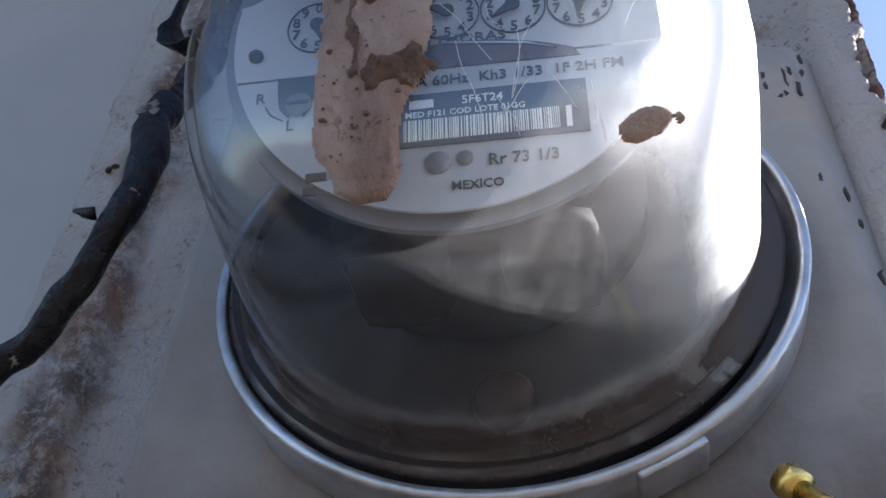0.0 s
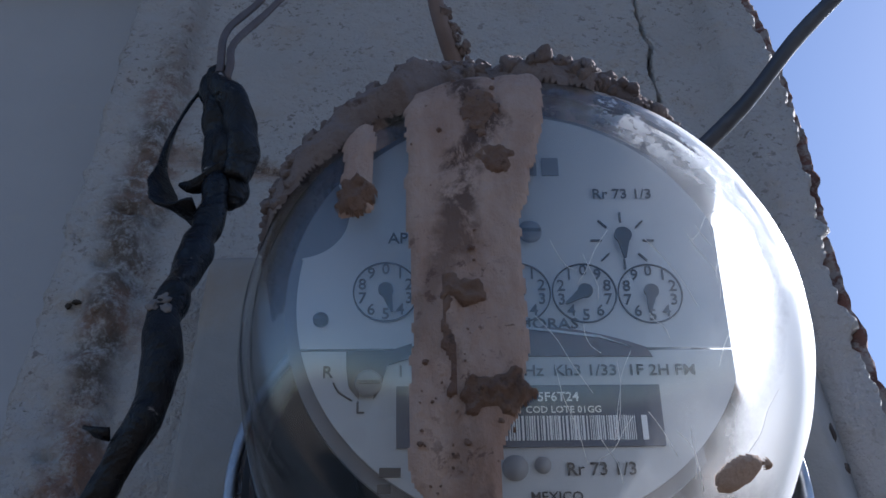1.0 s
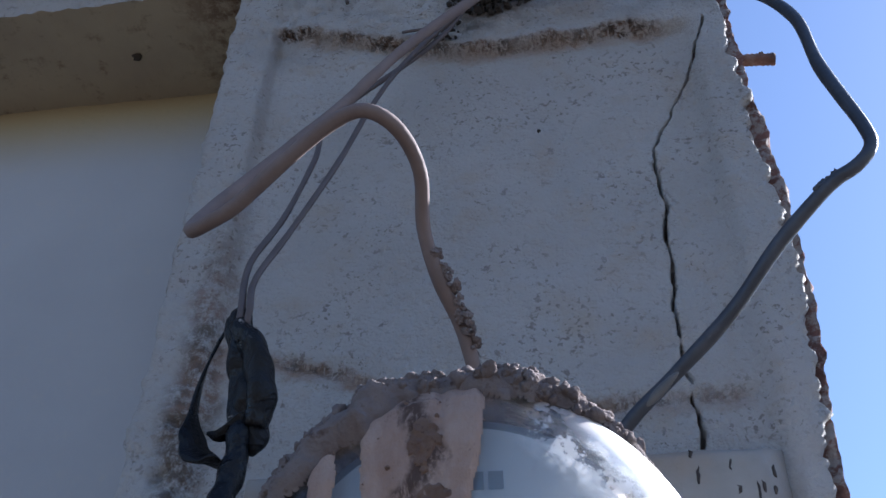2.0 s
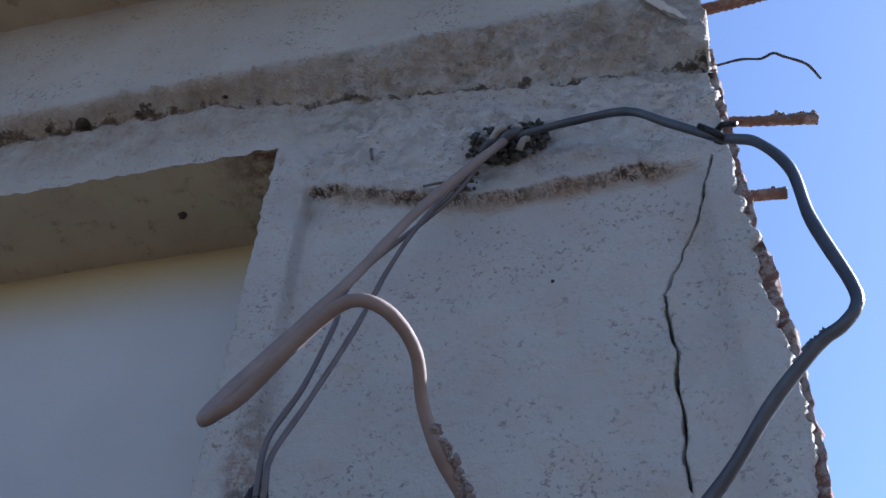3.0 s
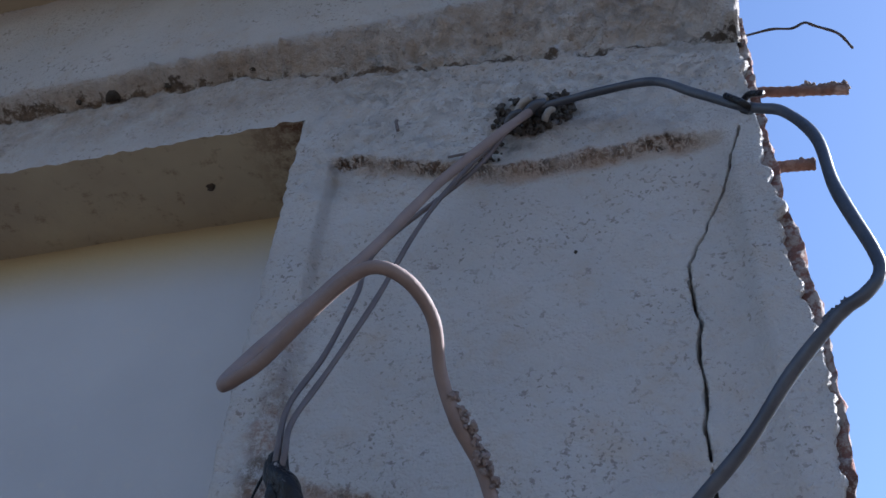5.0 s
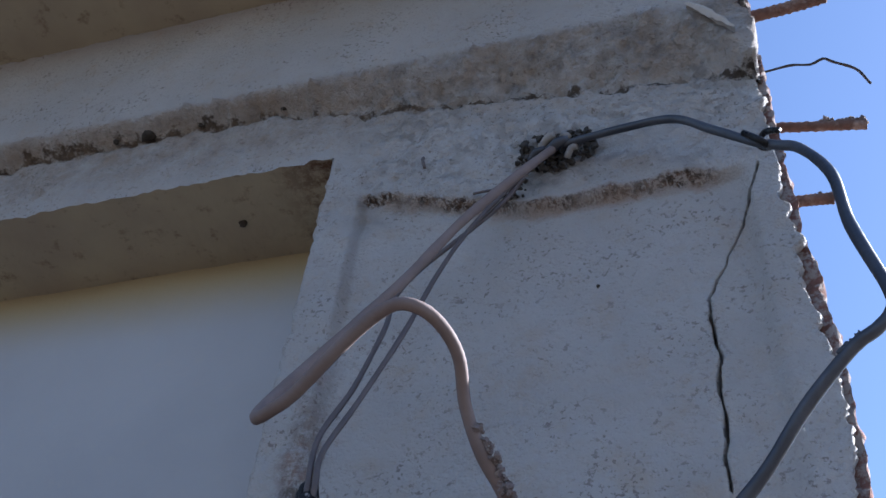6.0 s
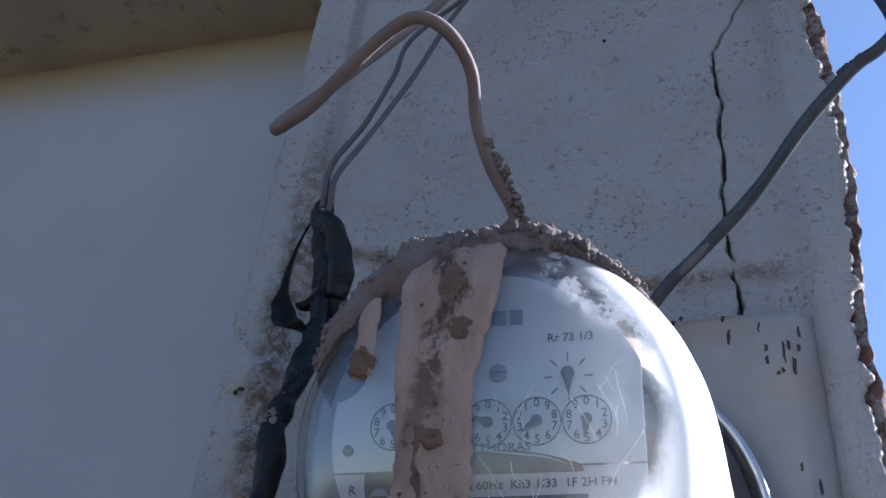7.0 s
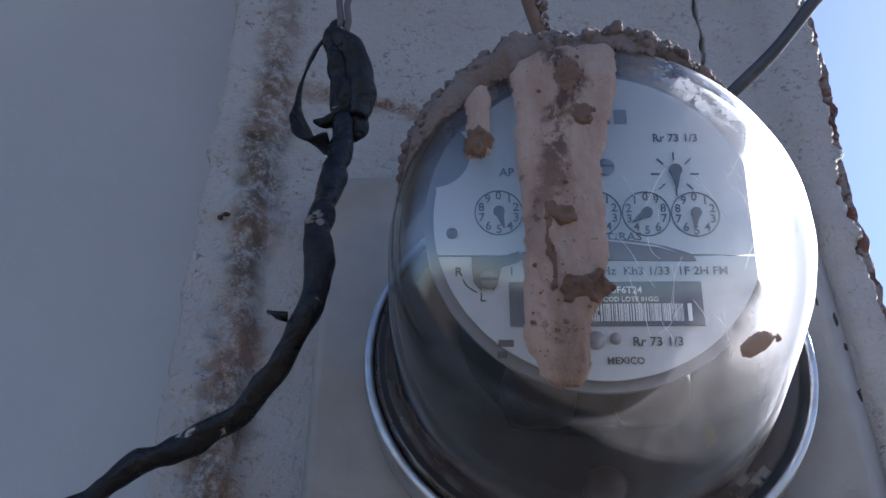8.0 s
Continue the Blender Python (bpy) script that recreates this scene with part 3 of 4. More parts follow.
        row.append((e + 0.004 * noise.noise(p * 40) + 0.003 * noise.noise(p * 120), y, z))
    rows.append(row)
part_mesh("brick_core", grid_mesh("brick_core", rows), CORE, pillar, "broken red brick showing past the plaster")
part("pillar_body", box_bm(PILLAR_L + 0.003, 0.138, 0.050, 0.30, 0.0, 2.70), PLASTER_PLAIN, pillar)
part("pillar_foot", box_bm(PILLAR_L, 0.140, 0.002, 0.05, 0.0, 1.452), PLASTER_PLAIN, pillar)

# beam with its ledge
rows = []
zl = sorted(set([round(v, 4) for v in np.arange(BEAM_Z - 0.0, 2.42, 0.003)] + [round(v, 4) for v in np.arange(2.42, TOP_Z + 0.05, 0.008)]))
for z in zl:
    e = edge_x(z) + 0.004
    row = []
    for x in np.concatenate((np.arange(-1.6, -0.62, 0.03), np.arange(-0.62, e - 0.002, 0.0036), [e])):
        foot = interp(x, LEDGE) + 0.008 * noise.noise((x * 18, 2.0, 0.0)) + 0.004 * noise.noise((x * 70, 5.0, 0.0))
        lip = interp(x, ((0.108, 2.403), (0.130, 2.365), (0.156, 2.320))) + 0.004 * noise.noise((x * 22, 9.0, 0.0)) + 0.002 * noise.noise((x * 80, 9.0, 0.0))
        foot = min(foot, lip - 0.004)
        t = sstep(foot, lip, z)
        y = relief(x, z) * (1 - t * 0.6) - 0.022 * t
        if foot < z < lip:
            p = Vector((x, 0, z))
            y += 0.008 * noise.noise(p * 40) + 0.006 * noise.noise(p * 120)
        y += 0.014 * math.exp(-((z - foot) / 0.003) ** 2) * max(0.0, noise.noise((x * 45, 1.0, 4.0)) + 0.15)
        row.append((float(x), y, z))
    row.append((e + 0.001, 0.006, z))
    row.append((e - 0.002, 0.02, z))
    rows.append(row)
beam = holder("wall_beam")
tagged(beam, "plastered beam with a soiled crumbling ledge over the pillar", "beam", kind="structure")
part_mesh("beam_plaster", grid_mesh("beam_plaster", rows), PLASTER, beam)
# flake along the broken lip; its paler colour stands in for sun on the edge
rows = []
for i in range(30):
    t = i / 29
    x, z = 0.116 + 0.033 * t, 2.395 - 0.050 * t ** 1.1 + 0.003 * noise.noise((t * 7, 1.0, 5.0))
    w = 0.0020 * math.sin(math.pi * (0.12 + 0.8 * t)) * (1 + 0.5 * noise.noise((t * 9, 3.0, 0.0)))
    rows.append([(x + u * w * 1.2, -0.0285 - w * 1.3 * u + 0.0008 * noise.noise((t * 20, u * 3, 0)), z + u * w * 0.5 + 0.001 * noise.noise((t * 14, 7.0, 0.0))) for u in (-0.6, 0.0, 0.5, 1.0)] + [(x + w * 0.9, -0.020, z + w * 0.2)])
part_mesh("plaster_chip", grid_mesh("plaster_chip", rows), simple("plaster paled as sunlit", (0.48, 0.46, 0.44), 0.9, 0.0, 0.15, 90, 0.0006), beam, "broken flake of plaster at the ledge's end, paled as if sunlit")
part("beam_body", box_bm(-1.6, 0.150, 0.024, 0.35, BEAM_Z + 0.004, TOP_Z + 0.12), PLASTER_PLAIN, beam)
rows = []
for y in np.linspace(0.0, 0.12, 24):
    rows.append([(float(x), float(y) + (relief(x, BEAM_Z) if y == 0 else 0), BEAM_Z + (0.0015 * noise.noise((x * 30, y * 30, 0)) if y > 0 else 0)) for x in np.concatenate((np.arange(-1.6, -0.62, 0.03), np.arange(-0.62, PILLAR_L + 0.003, 0.0036)))])
part_mesh("beam_soffit", grid_mesh("beam_soffit", rows), SOFFIT, beam, "ochre-stained underside of the beam")
tagged(part("eave_slab", box_bm(-1.6, 0.10, -0.26, 0.35, TOP_Z, TOP_Z + 0.09, 0.006), SOFFIT), "ochre painted eave slab over the beam", "eave", kind="structure")

rows = []
for z in np.concatenate((np.arange(0.0, 1.4, 0.2), np.arange(1.4, BEAM_Z + 0.02, 0.012))):
    rows.append([(float(x), BACK_Y + 0.0018 * noise.noise((x * 9, z * 9, 0)) + 0.0006 * noise.noise((x * 50, z * 50, 3)), float(z)) for x in np.concatenate((np.arange(-3.0, -0.8, 0.1), np.arange(-0.8, PILLAR_L + 0.02, 0.012)))])
recess = holder("wall_recess")
tagged(recess, "smooth grey-white recessed house wall beside the pillar", "wall", kind="structure")
part_mesh("wall_face", grid_mesh("wall_face", rows), WALL_PAINT, recess)
part("wall_body", box_bm(-3.0, PILLAR_L + 0.02, BACK_Y + 0.006, BACK_Y + 0.2, 0.0, BEAM_Z + 0.1), WALL_PAINT, recess)

# ---- meter socket ----
MX, MZ = 0.003, 1.748                 # the meter's axis
socket = holder("meter_socket", (MX, 0, 1.70))
tagged(socket, "weathered grey meter socket box set into the plaster", "meter socket")
rows = []
for z in np.concatenate((np.arange(1.40, 1.60, 0.02), np.arange(1.60, 1.886, 0.003))):
    row = []
    for x in np.arange(-0.124, 0.146, 0.003):
        d = min(sstep(-0.1195, -0.1165, x + 0.0008 * noise.noise((z * 50, 0, 1))), sstep(0.142, 0.118, x), sstep(1.883, 1.868, z + 0.002 * noise.noise((x * 40, 2, 0))))
        row.append((float(x), 0.012 - 0.0245 * d + 0.0012 * noise.noise((x * 24, z * 24, 0)) + 0.0005 * noise.noise((x * 90, z * 90, 5)), float(z)))
    rows.append(row)
part_mesh("box", grid_mesh("box", rows), BOX_PAINT, socket)
part("hub", lathe([(0.088, -0.010), (0.090, -0.022), (0.0895, -0.030), (0.080, -0.031), (0.080, -0.010)], (MX, MZ)), DARK_METAL, socket, "dark round hub of the socket")

# ---- meter ----
PROFILE = [(0.0000, -0.1390), (0.0199, -0.1387), (0.0356, -0.1380), (0.0474, -0.1368), (0.0571, -0.1348), (0.0648, -0.1318), (0.0711, -0.1273), (0.0758, -0.1212), (0.0787, -0.1140), (0.0807, -0.1042), (0.0820, -0.0864), (0.0829, -0.0631), (0.0836, -0.0420), (0.0851, -0.0340), (0.0900, -0.0315)]
LEAN = 0.2                             # the dome's front and the face plates lean forward at the top


def lean(y, z):
    """How far the glass at depth y, z above its axis, lies before the upright dome."""
    return LEAN * z * min(max((-0.0315 - y) / 0.1075, 0.0), 1.0)


GX = MX + 0.0015
meter = holder("electric_meter", (MX, -0.03, MZ))
tagged(meter, "old round electricity meter under a dusty glass dome on the pillar", "electricity meter")
inner = [(max(r - 0.0025, 0.0), y + (0.0025 if r < 0.075 else 0.0012)) for r, y in PROFILE]
bm = lathe(PROFILE + [(0.0915, -0.031), (0.0885, -0.031)] + inner[::-1][1:], (0, 0), 128)
for vert in bm.verts:
    vert.co.y -= lean(vert.co.y, vert.co.z)
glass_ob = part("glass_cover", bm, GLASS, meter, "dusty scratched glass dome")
glass_ob.location = (GX - MX, 0.03, 0)
glass_ob.visible_shadow = False
part("retaining_ring", lathe([(0.0890, -0.013), (0.0968, -0.013), (0.0976, -0.015), (0.0976, -0.0300), (0.0968, -0.0315), (0.0942, -0.0315), (0.0935, -0.0300), (0.0935, -0.0240), (0.0890, -0.0230), (0.0890, -0.013)], (MX + 0.003, MZ), 128), GALV, meter, "galvanised clamp ring")
p = Vector((MX + 0.003 + 0.0976 * math.cos(radians(-62)), -0.0225, MZ + 0.0976 * math.sin(radians(-62))))
bm = box_bm(-0.011, 0.011, -0.007, 0.007, -0.0015, 0.005, 0.0012)
bmesh.ops.transform(bm, matrix=Matrix.Translation(p) @ pose(0, 0, 0, 0, -28, 0), verts=bm.verts[:])
part("latch", bm, GALV, meter, "riveted overlap of the clamp ring")
bm = bmesh.new()
brass_axis = Vector((0.45, -0.35, -0.80)).normalized()
start = Vector((0.081, -0.026, 1.653))
for r, a, b in ((0.0048, -0.003, 0.004), (0.0032, 0.004, 0.026)):
    m = Matrix.Translation(start + brass_axis * (a + b) / 2) @ brass_axis.to_track_quat("Z", "Y").to_matrix().to_4x4()
    bmesh.ops.create_cone(bm, cap_ends=True, segments=20, radius1=r, radius2=r, depth=b - a, matrix=m)
bmesh.ops.bevel(bm, geom=[e for e in bm.edges if len(e.link_faces) == 2 and e.calc_face_angle() > 0.8], offset=0.0005, segments=2, affect="EDGES")
part("seal_bolt", bm, BRASS, meter, "yellow brass seal bolt")

# inside of the meter
part("back_plate", lathe([(0.0, -0.033), (0.088, -0.033), (0.088, -0.028), (0.0, -0.028)], (MX, MZ)), DARK_METAL, meter, "dark base plate")
part("mechanism", lathe([(0.0, -0.080), (0.044, -0.080), (0.046, -0.077), (0.046, -0.070), (0.040, -0.067), (0.040, -0.05), (0.052, -0.048), (0.052, -0.034), (0.0, -0.034)], (MX, MZ + 0.008), 48), DARK_METAL, meter, "dark cast frame of the meter works")
for s in (-1, 1):
    bm = box_bm(MX + s * 0.022 - 0.015, MX + s * 0.022 + 0.015, -0.075, -0.045, MZ - 0.050, MZ - 0.028, 0.010)
    part("coil", bm, DARK_METAL, meter, "dark wound current coil")
part("plug", lathe([(0.0, -0.040), (0.007, -0.040), (0.009, -0.038), (0.009, -0.033), (0.0, -0.033)], (MX + 0.004, MZ - 0.068), 32), COPPER, meter, "round brown rivet plug")

PY = -0.111                            # front of the face plates



def flat(outline, y, thick=0.0006):
    """A thin plate with the given outline of (x, z), its face at y."""
    bm = bmesh.new()
    face = bm.faces.new([bm.verts.new((x, y, z)) for x, z in outline])
    if face.normal.y > 0 or (face.normal_update() or face.normal.y > 0):
        face.normal_flip()
    made = bmesh.ops.extrude_face_region(bm, geom=[face])["geom"]
    bmesh.ops.translate(bm, vec=(0, thick, 0), verts=[g for g in made if isinstance(g, bmesh.types.BMVert)])
    bmesh.ops.recalc_face_normals(bm, faces=bm.faces[:])
    return bm


def arc(cx, cz, r, a0, a1, n=40):
    return [(cx + r * math.cos(radians(a0 + (a1 - a0) * i / n)), cz + r * math.sin(radians(a0 + (a1 - a0) * i / n))) for i in range(n + 1)]


FACE_R, FACE_Z, FACE_X = 0.0615, MZ + 0.002, 0.0600
part("backing_disc", flat(arc(MX, FACE_Z, 0.0650, 44, 316, 70), PY + 0.0035, 0.0025), PLATE_GREY, meter, "grey disc behind the face plates", False)
SEAM = 1.7358
low = math.degrees(math.asin((FACE_Z - SEAM + 0.0004) / FACE_R))
up = math.degrees(math.asin((FACE_Z - SEAM - 0.0004) / FACE_R))
cut = math.degrees(math.acos((FACE_X - MX) / FACE_R))
lower_plate = part("nameplate", flat(arc(MX, FACE_Z, FACE_R, 180 + low, 360 - cut, 56) + [(FACE_X, SEAM - 0.0004)], PY, 0.001), PLATE_WHITE, meter, "white lower nameplate", False)
outline = [(FACE_X, SEAM + 0.0004)] + arc(MX, FACE_Z, FACE_R, cut, 142, 50) + arc(MX - 0.062, MZ + 0.030, 0.0145, 40, -85, 20) + arc(MX, FACE_Z, FACE_R, 168, 180 + up, 16)
dial_plate = part("dial_plate", flat(outline, PY, 0.001), PLATE_WHITE, meter, "white dial plate with a round notch", False)


def words(name, text, x, z, size, parent, material=INK, y=PY - 0.0004, align="CENTER", turn=0.0, squeeze=1.0):
    cu = bpy.data.curves.new(name, "FONT")
    cu.body, cu.size, cu.align_x, cu.align_y, cu.extrude, cu.resolution_u, cu.offset = text, size, align, "CENTER", 0.00012, 2, size * 0.009
    ob = bpy.data.objects.new(name, cu)
    me = bpy.data.meshes.new_from_object(ob)
    bpy.data.objects.remove(ob)
    me.transform(Matrix.Translation((x, y, z)) @ pose(0, 0, 0, 0, turn, 0) @ pose(0, 0, 0, 90) @ Matrix.Diagonal((squeeze, 1, 1, 1)))
    if parent is None:
        return me
    return part_mesh(name, me, material, parent, "", False)


def bars(name, rects, parent, material=INK, y=PY - 0.0004):
    bm = bmesh.new()
    for x0, x1, z0, z1 in rects:
        bmesh.ops.create_cube(bm, size=1, matrix=Matrix.LocRotScale(((x0 + x1) / 2, y + 0.00025, (z0 + z1) / 2), None, (x1 - x0, 0.0005, z1 - z0)))
    return part(name, bm, material, parent, "", False)


def teardrop(x, z, length, width, angle, y):
    """A pointer that points at the angle, clockwise from straight up."""
    pts = [(width * math.cos(radians(a)), width * math.sin(radians(a))) for a in range(130, 411, 20)] + [(width * 0.14, length), (-width * 0.14, length)]
    c, q = math.cos(radians(angle)), math.sin(radians(angle))
    return flat([(x + px * c + pz * q, z - px * q + pz * c) for px, pz in pts], y, 0.0008)


DIAL_R = 0.0091
for i, (way, hand) in enumerate(((1, 165), (-1, 40), (1, 292), (-1, 235), (1, 188))):
    cx, cz = -0.0341 + 0.01838 * i, 1.7530 - 0.0002 * i
    bm = bmesh.new()
    n = 64
    ringv = [[bm.verts.new((cx + r * math.cos(2 * math.pi * j / n), y, cz + r * math.sin(2 * math.pi * j / n))) for j in range(n)] for r, y in ((DIAL_R, PY - 0.0001), (DIAL_R, PY - 0.0005), (DIAL_R - 0.0004, PY - 0.0005), (DIAL_R - 0.0004, PY - 0.0001))]
    for a, b in zip(ringv, ringv[1:]):
        for j in range(n):
            bm.faces.new((a[j], a[(j + 1) % n], b[(j + 1) % n], b[j]))
    dial = part("dial", bm, INK, meter, "black printed dial circle")
    joined = bmesh.new()
    for d in range(10):
        a = way * d * 36.0
        me = words("numeral", str(d), cx + 0.0068 * math.sin(radians(a)), cz + 0.0068 * math.cos(radians(a)), 0.0047, None)
        joined.from_mesh(me)
        bpy.data.meshes.remove(me)
    part("numerals", joined, INK, dial, "", False)
    part("pointer", teardrop(cx, cz, 0.0068, 0.0021, hand, PY - 0.0022), INK, dial, "black teardrop pointer", False)

SX, SZ = 0.0332, 1.7688
bm = bmesh.new()
for j in range(8):
    a = radians(45 * j)
    m = Matrix.Translation((SX + 0.0075 * math.sin(a), PY - 0.0003, SZ + 0.0075 * math.cos(a))) @ pose(0, 0, 0, 0, 45 * j, 0)
    bmesh.ops.create_cube(bm, size=1, matrix=m @ Matrix.Diagonal((0.0005, 0.0005, 0.0032, 1)))
test = part("test_dial", bm, INK, meter, "black star of test marks", False)
part("pointer", teardrop(SX, SZ + 0.001, 0.0072, 0.0025, 180, PY - 0.0022), INK, test, "black teardrop pointer", False)


def screw(name, x, z, r, parent, material, label):
    head = part(name, lathe([(0.0, PY - 0.0016), (r * 0.8, PY - 0.0016), (r, PY - 0.001), (r, PY + 0.001), (0.0, PY + 0.001)], (x, z), 28), material, parent, label)
    bars("slot", [(x - r * 0.85, x + r * 0.85, z - r * 0.14, z + r * 0.14)], head, INK, PY - 0.0019)


screw("plate_screw", -0.0517, 1.7446, 0.0021, meter, DARK_METAL, "small dark plate screw")
screw("plate_screw", 0.0069, 1.7716, 0.0034, meter, PLATE_GREY, "grey slotted plate screw")
screw("adjusting_screw", -0.0385, 1.7262, 0.0036, meter, PLATE_GREY, "grey slotted adjusting screw")
lever = [(-0.0475, 1.7285), (-0.036, 1.7285), (-0.030, 1.7305), (-0.030, 1.7265), (-0.0365, 1.7245), (-0.0385, 1.7175), (-0.0402, 1.7150), (-0.0400, 1.7185), (-0.0420, 1.7205), (-0.0440, 1.7190), (-0.0440, 1.7150), (-0.0468, 1.7185), (-0.0475, 1.7235)]
part("lever", flat([(x + 0.003, z + 0.0068) for x, z in lever[::-1]], PY - 0.0010, 0.0008), INK, meter, "black adjusting lever", False)
window = [(-0.034, 1.7268), (0.040, 1.7262)] + [(0.040 - 0.074 * t, 1.7262 + 0.0006 * t + 0.0085 * math.sin(math.pi * min(1.0, 0.06 + 0.94 * t) ** 0.9)) for t in np.linspace(0.02, 0.99, 24)]
part("rotor_window", flat([(x - 0.002, z + 0.0072) for x, z in window], PY - 0.0005, 0.0005), simple("dark window", (0.10, 0.07, 0.075), 0.35), meter, "dark arched rotor window", False)
part("rotor_rim", flat([(0.002, 1.7424), (0.024, 1.7394), (0.032, 1.7362), (0.024, 1.7387), (0.002, 1.7418)][::-1], PY - 0.0009, 0.0004), GALV, meter, "bright aluminium disc rim", False)

words("lettering", "WATTHORAS", 0.003, 1.7430, 0.0044, dial_plate, INK, squeeze=1.15)
words("lettering", "Rr 73 1/3", 0.0345, 1.7840, 0.0046, dial_plate)
words("lettering", "AP", -0.0307, 1.7695, 0.0048, dial_plate)
bars("plain_bars", [(-0.010, -0.0045, 1.7905, 1.7965), (-0.0030, 0.0025, 1.7905, 1.7965), (0.0045, 0.0100, 1.7905, 1.7965), (0.0115, 0.0165, 1.7905, 1.7965)], dial_plate, PLATE_GREY)
words("lettering", "A 60Hz  Kh3 1/33  1F 2H FM", 0.0215, 1.7294, 0.0044, lower_plate, squeeze=1.06)
words("lettering", "1", -0.0300, 1.7294, 0.0046, lower_plate)
words("lettering", "R", -0.0494, 1.7293, 0.0048, lower_plate)
words("lettering", "L", -0.0407, 1.7194, 0.0048, lower_plate)
part("arrow", tube([(-0.0478, PY - 0.0002, 1.7265), (-0.0462, PY - 0.0002, 1.7238), (-0.0428, PY - 0.0002, 1.7215)], 0.00028, 6, 0.001), INK, lower_plate)
bars("plain_bars", [(-0.0355, -0.0300, 1.7010, 1.7035), (-0.0360, -0.0325, 1.6968, 1.6992)], lower_plate)
words("lettering", "Rr 73 1/3", 0.0215, 1.7025, 0.0048, lower_plate)
words("lettering", "MEXICO", 0.0095, 1.6955, 0.0036, lower_plate)
part("emblem", lathe([(0.0, PY - 0.0006), (0.0034, PY - 0.0006), (0.0034, PY), (0.0, PY)], (-0.0007, 1.7031), 24), PLATE_GREY, lower_plate, "dark round emblem")
part("emblem", lathe([(0.0, PY - 0.0006), (0.0022, PY - 0.0006), (0.0022, PY), (0.0, PY)], (0.0064, 1.7038), 24), PLATE_GREY, lower_plate, "small grey oval emblem")

label_ob = bars("barcode_label", [(-0.0312, 0.0388, 1.7085, 1.7253)], meter, LABEL_BLUE, PY - 0.0006)
words("lettering", "5F6T24", 0.0115, 1.7219, 0.0036, label_ob, LABEL_WHITE, PY - 0.0008)
words("lettering", "MED F121 COD LOTE 01GG", 0.0068, 1.7184, 0.0026, label_ob, LABEL_WHITE, PY - 0.0008)
rng = random.Random(4)
rects, bx = [(-0.0080, -0.0015, 1.7205, 1.7232)], -0.0095
while bx < 0.0313:
    wd = rng.choice((0.0002, 0.0002, 0.0004, 0.0006))
    rects.append((bx, bx + wd, 1.7102, 1.7168))
    bx += wd + rng.choice((0.0002, 0.0003, 0.0005))
rects.append((0.0330, 0.0345, 1.7102, 1.7168))
bars("barcode", rects, label_ob, LABEL_WHITE, PY - 0.0008)

# the face and all that is printed on it lean forward
across, upward = Vector((0.99957, 0.02822, 0.00851)), Vector((0.0, -0.28872, 0.95741))
inward = upward.cross(across)
tilt = Matrix((across, inward, upward)).transposed().to_4x4()
tilt = Matrix.Translation((MX, -0.1161, MZ)) @ tilt @ Matrix.Translation((-MX, -PY, -MZ))
FACE = ("backing_disc", "nameplate", "dial_plate", "dial", "test_dial", "plate_screw", "adjusting_screw", "lever", "rotor_window", "rotor_rim", "barcode_label")
for ob in meter.children:
    if ob.name.split(".")[0] in FACE:
        for piece in (ob, *ob.children):
            piece.data.transform(tilt)

# ---- mud and slurry on the glass ----
CUM = [0.0]
for (r0, y0), (r1, y1) in zip(PROFILE, PROFILE[1:]):
    CUM.append(CUM[-1] + math.hypot(r1 - r0, y1 - y0))


def on_dome(x, w, h=0.0):
    """The point of the glass that lies x to the right and w above its middle, measured along the glass, h off it."""
    rho, phi = math.hypot(x - 0.0033, w), math.atan2(w, x - 0.0033)
    s = min(rho, CUM[-1] - 1e-5)
    k = max(i for i in range(len(CUM) - 1) if CUM[i] <= s)
    f = (s - CUM[k]) / (CUM[k + 1] - CUM[k])
    r, y = PROFILE[k][0] + f * (PROFILE[k + 1][0] - PROFILE[k][0]), PROFILE[k][1] + f * (PROFILE[k + 1][1] - PROFILE[k][1])

    def slope(i):
        a, b = PROFILE[max(i - 1, 0)], PROFILE[min(i + 1, len(PROFILE) - 1)]
        return Vector((b[1] - a[1], -(b[0] - a[0]))).normalized()
    nr = slope(k).lerp(slope(k + 1), f).normalized()
    r, y = r + nr.x * h, y + nr.y * h
    return Vector((GX + r * math.cos(phi), y - lean(y, r * math.sin(phi)), MZ + r * math.sin(phi)))


def crust(name, x0, x1, w0, w1, step, height, material, parent, label=""):
    """A crust of uneven thickness on the glass, where height(x, w) is over zero."""
    nx, nw = int((x1 - x0) / step), int((w1 - w0) / step)
    H = [[height(x0 + i * step, w0 + j * step) for i in range(nx + 1)] for j in range(nw + 1)]
    bm = bmesh.new()
    vs = {}

    def vert(i, j):
        if (i, j) not in vs:
            vs[i, j] = bm.verts.new(on_dome(x0 + i * step, w0 + j * step, max(H[j][i], 0.0002)))
        return vs[i, j]
    for j in range(nw):
        for i in range(nx):
            if sum(H[b][a] > 0 for a, b in ((i, j), (i + 1, j), (i, j + 1), (i + 1, j + 1))) >= 2:
                bm.faces.new((vert(i, j), vert(i + 1, j), vert(i + 1, j + 1), vert(i, j + 1)))
    return part(name, bm, material, parent, label)


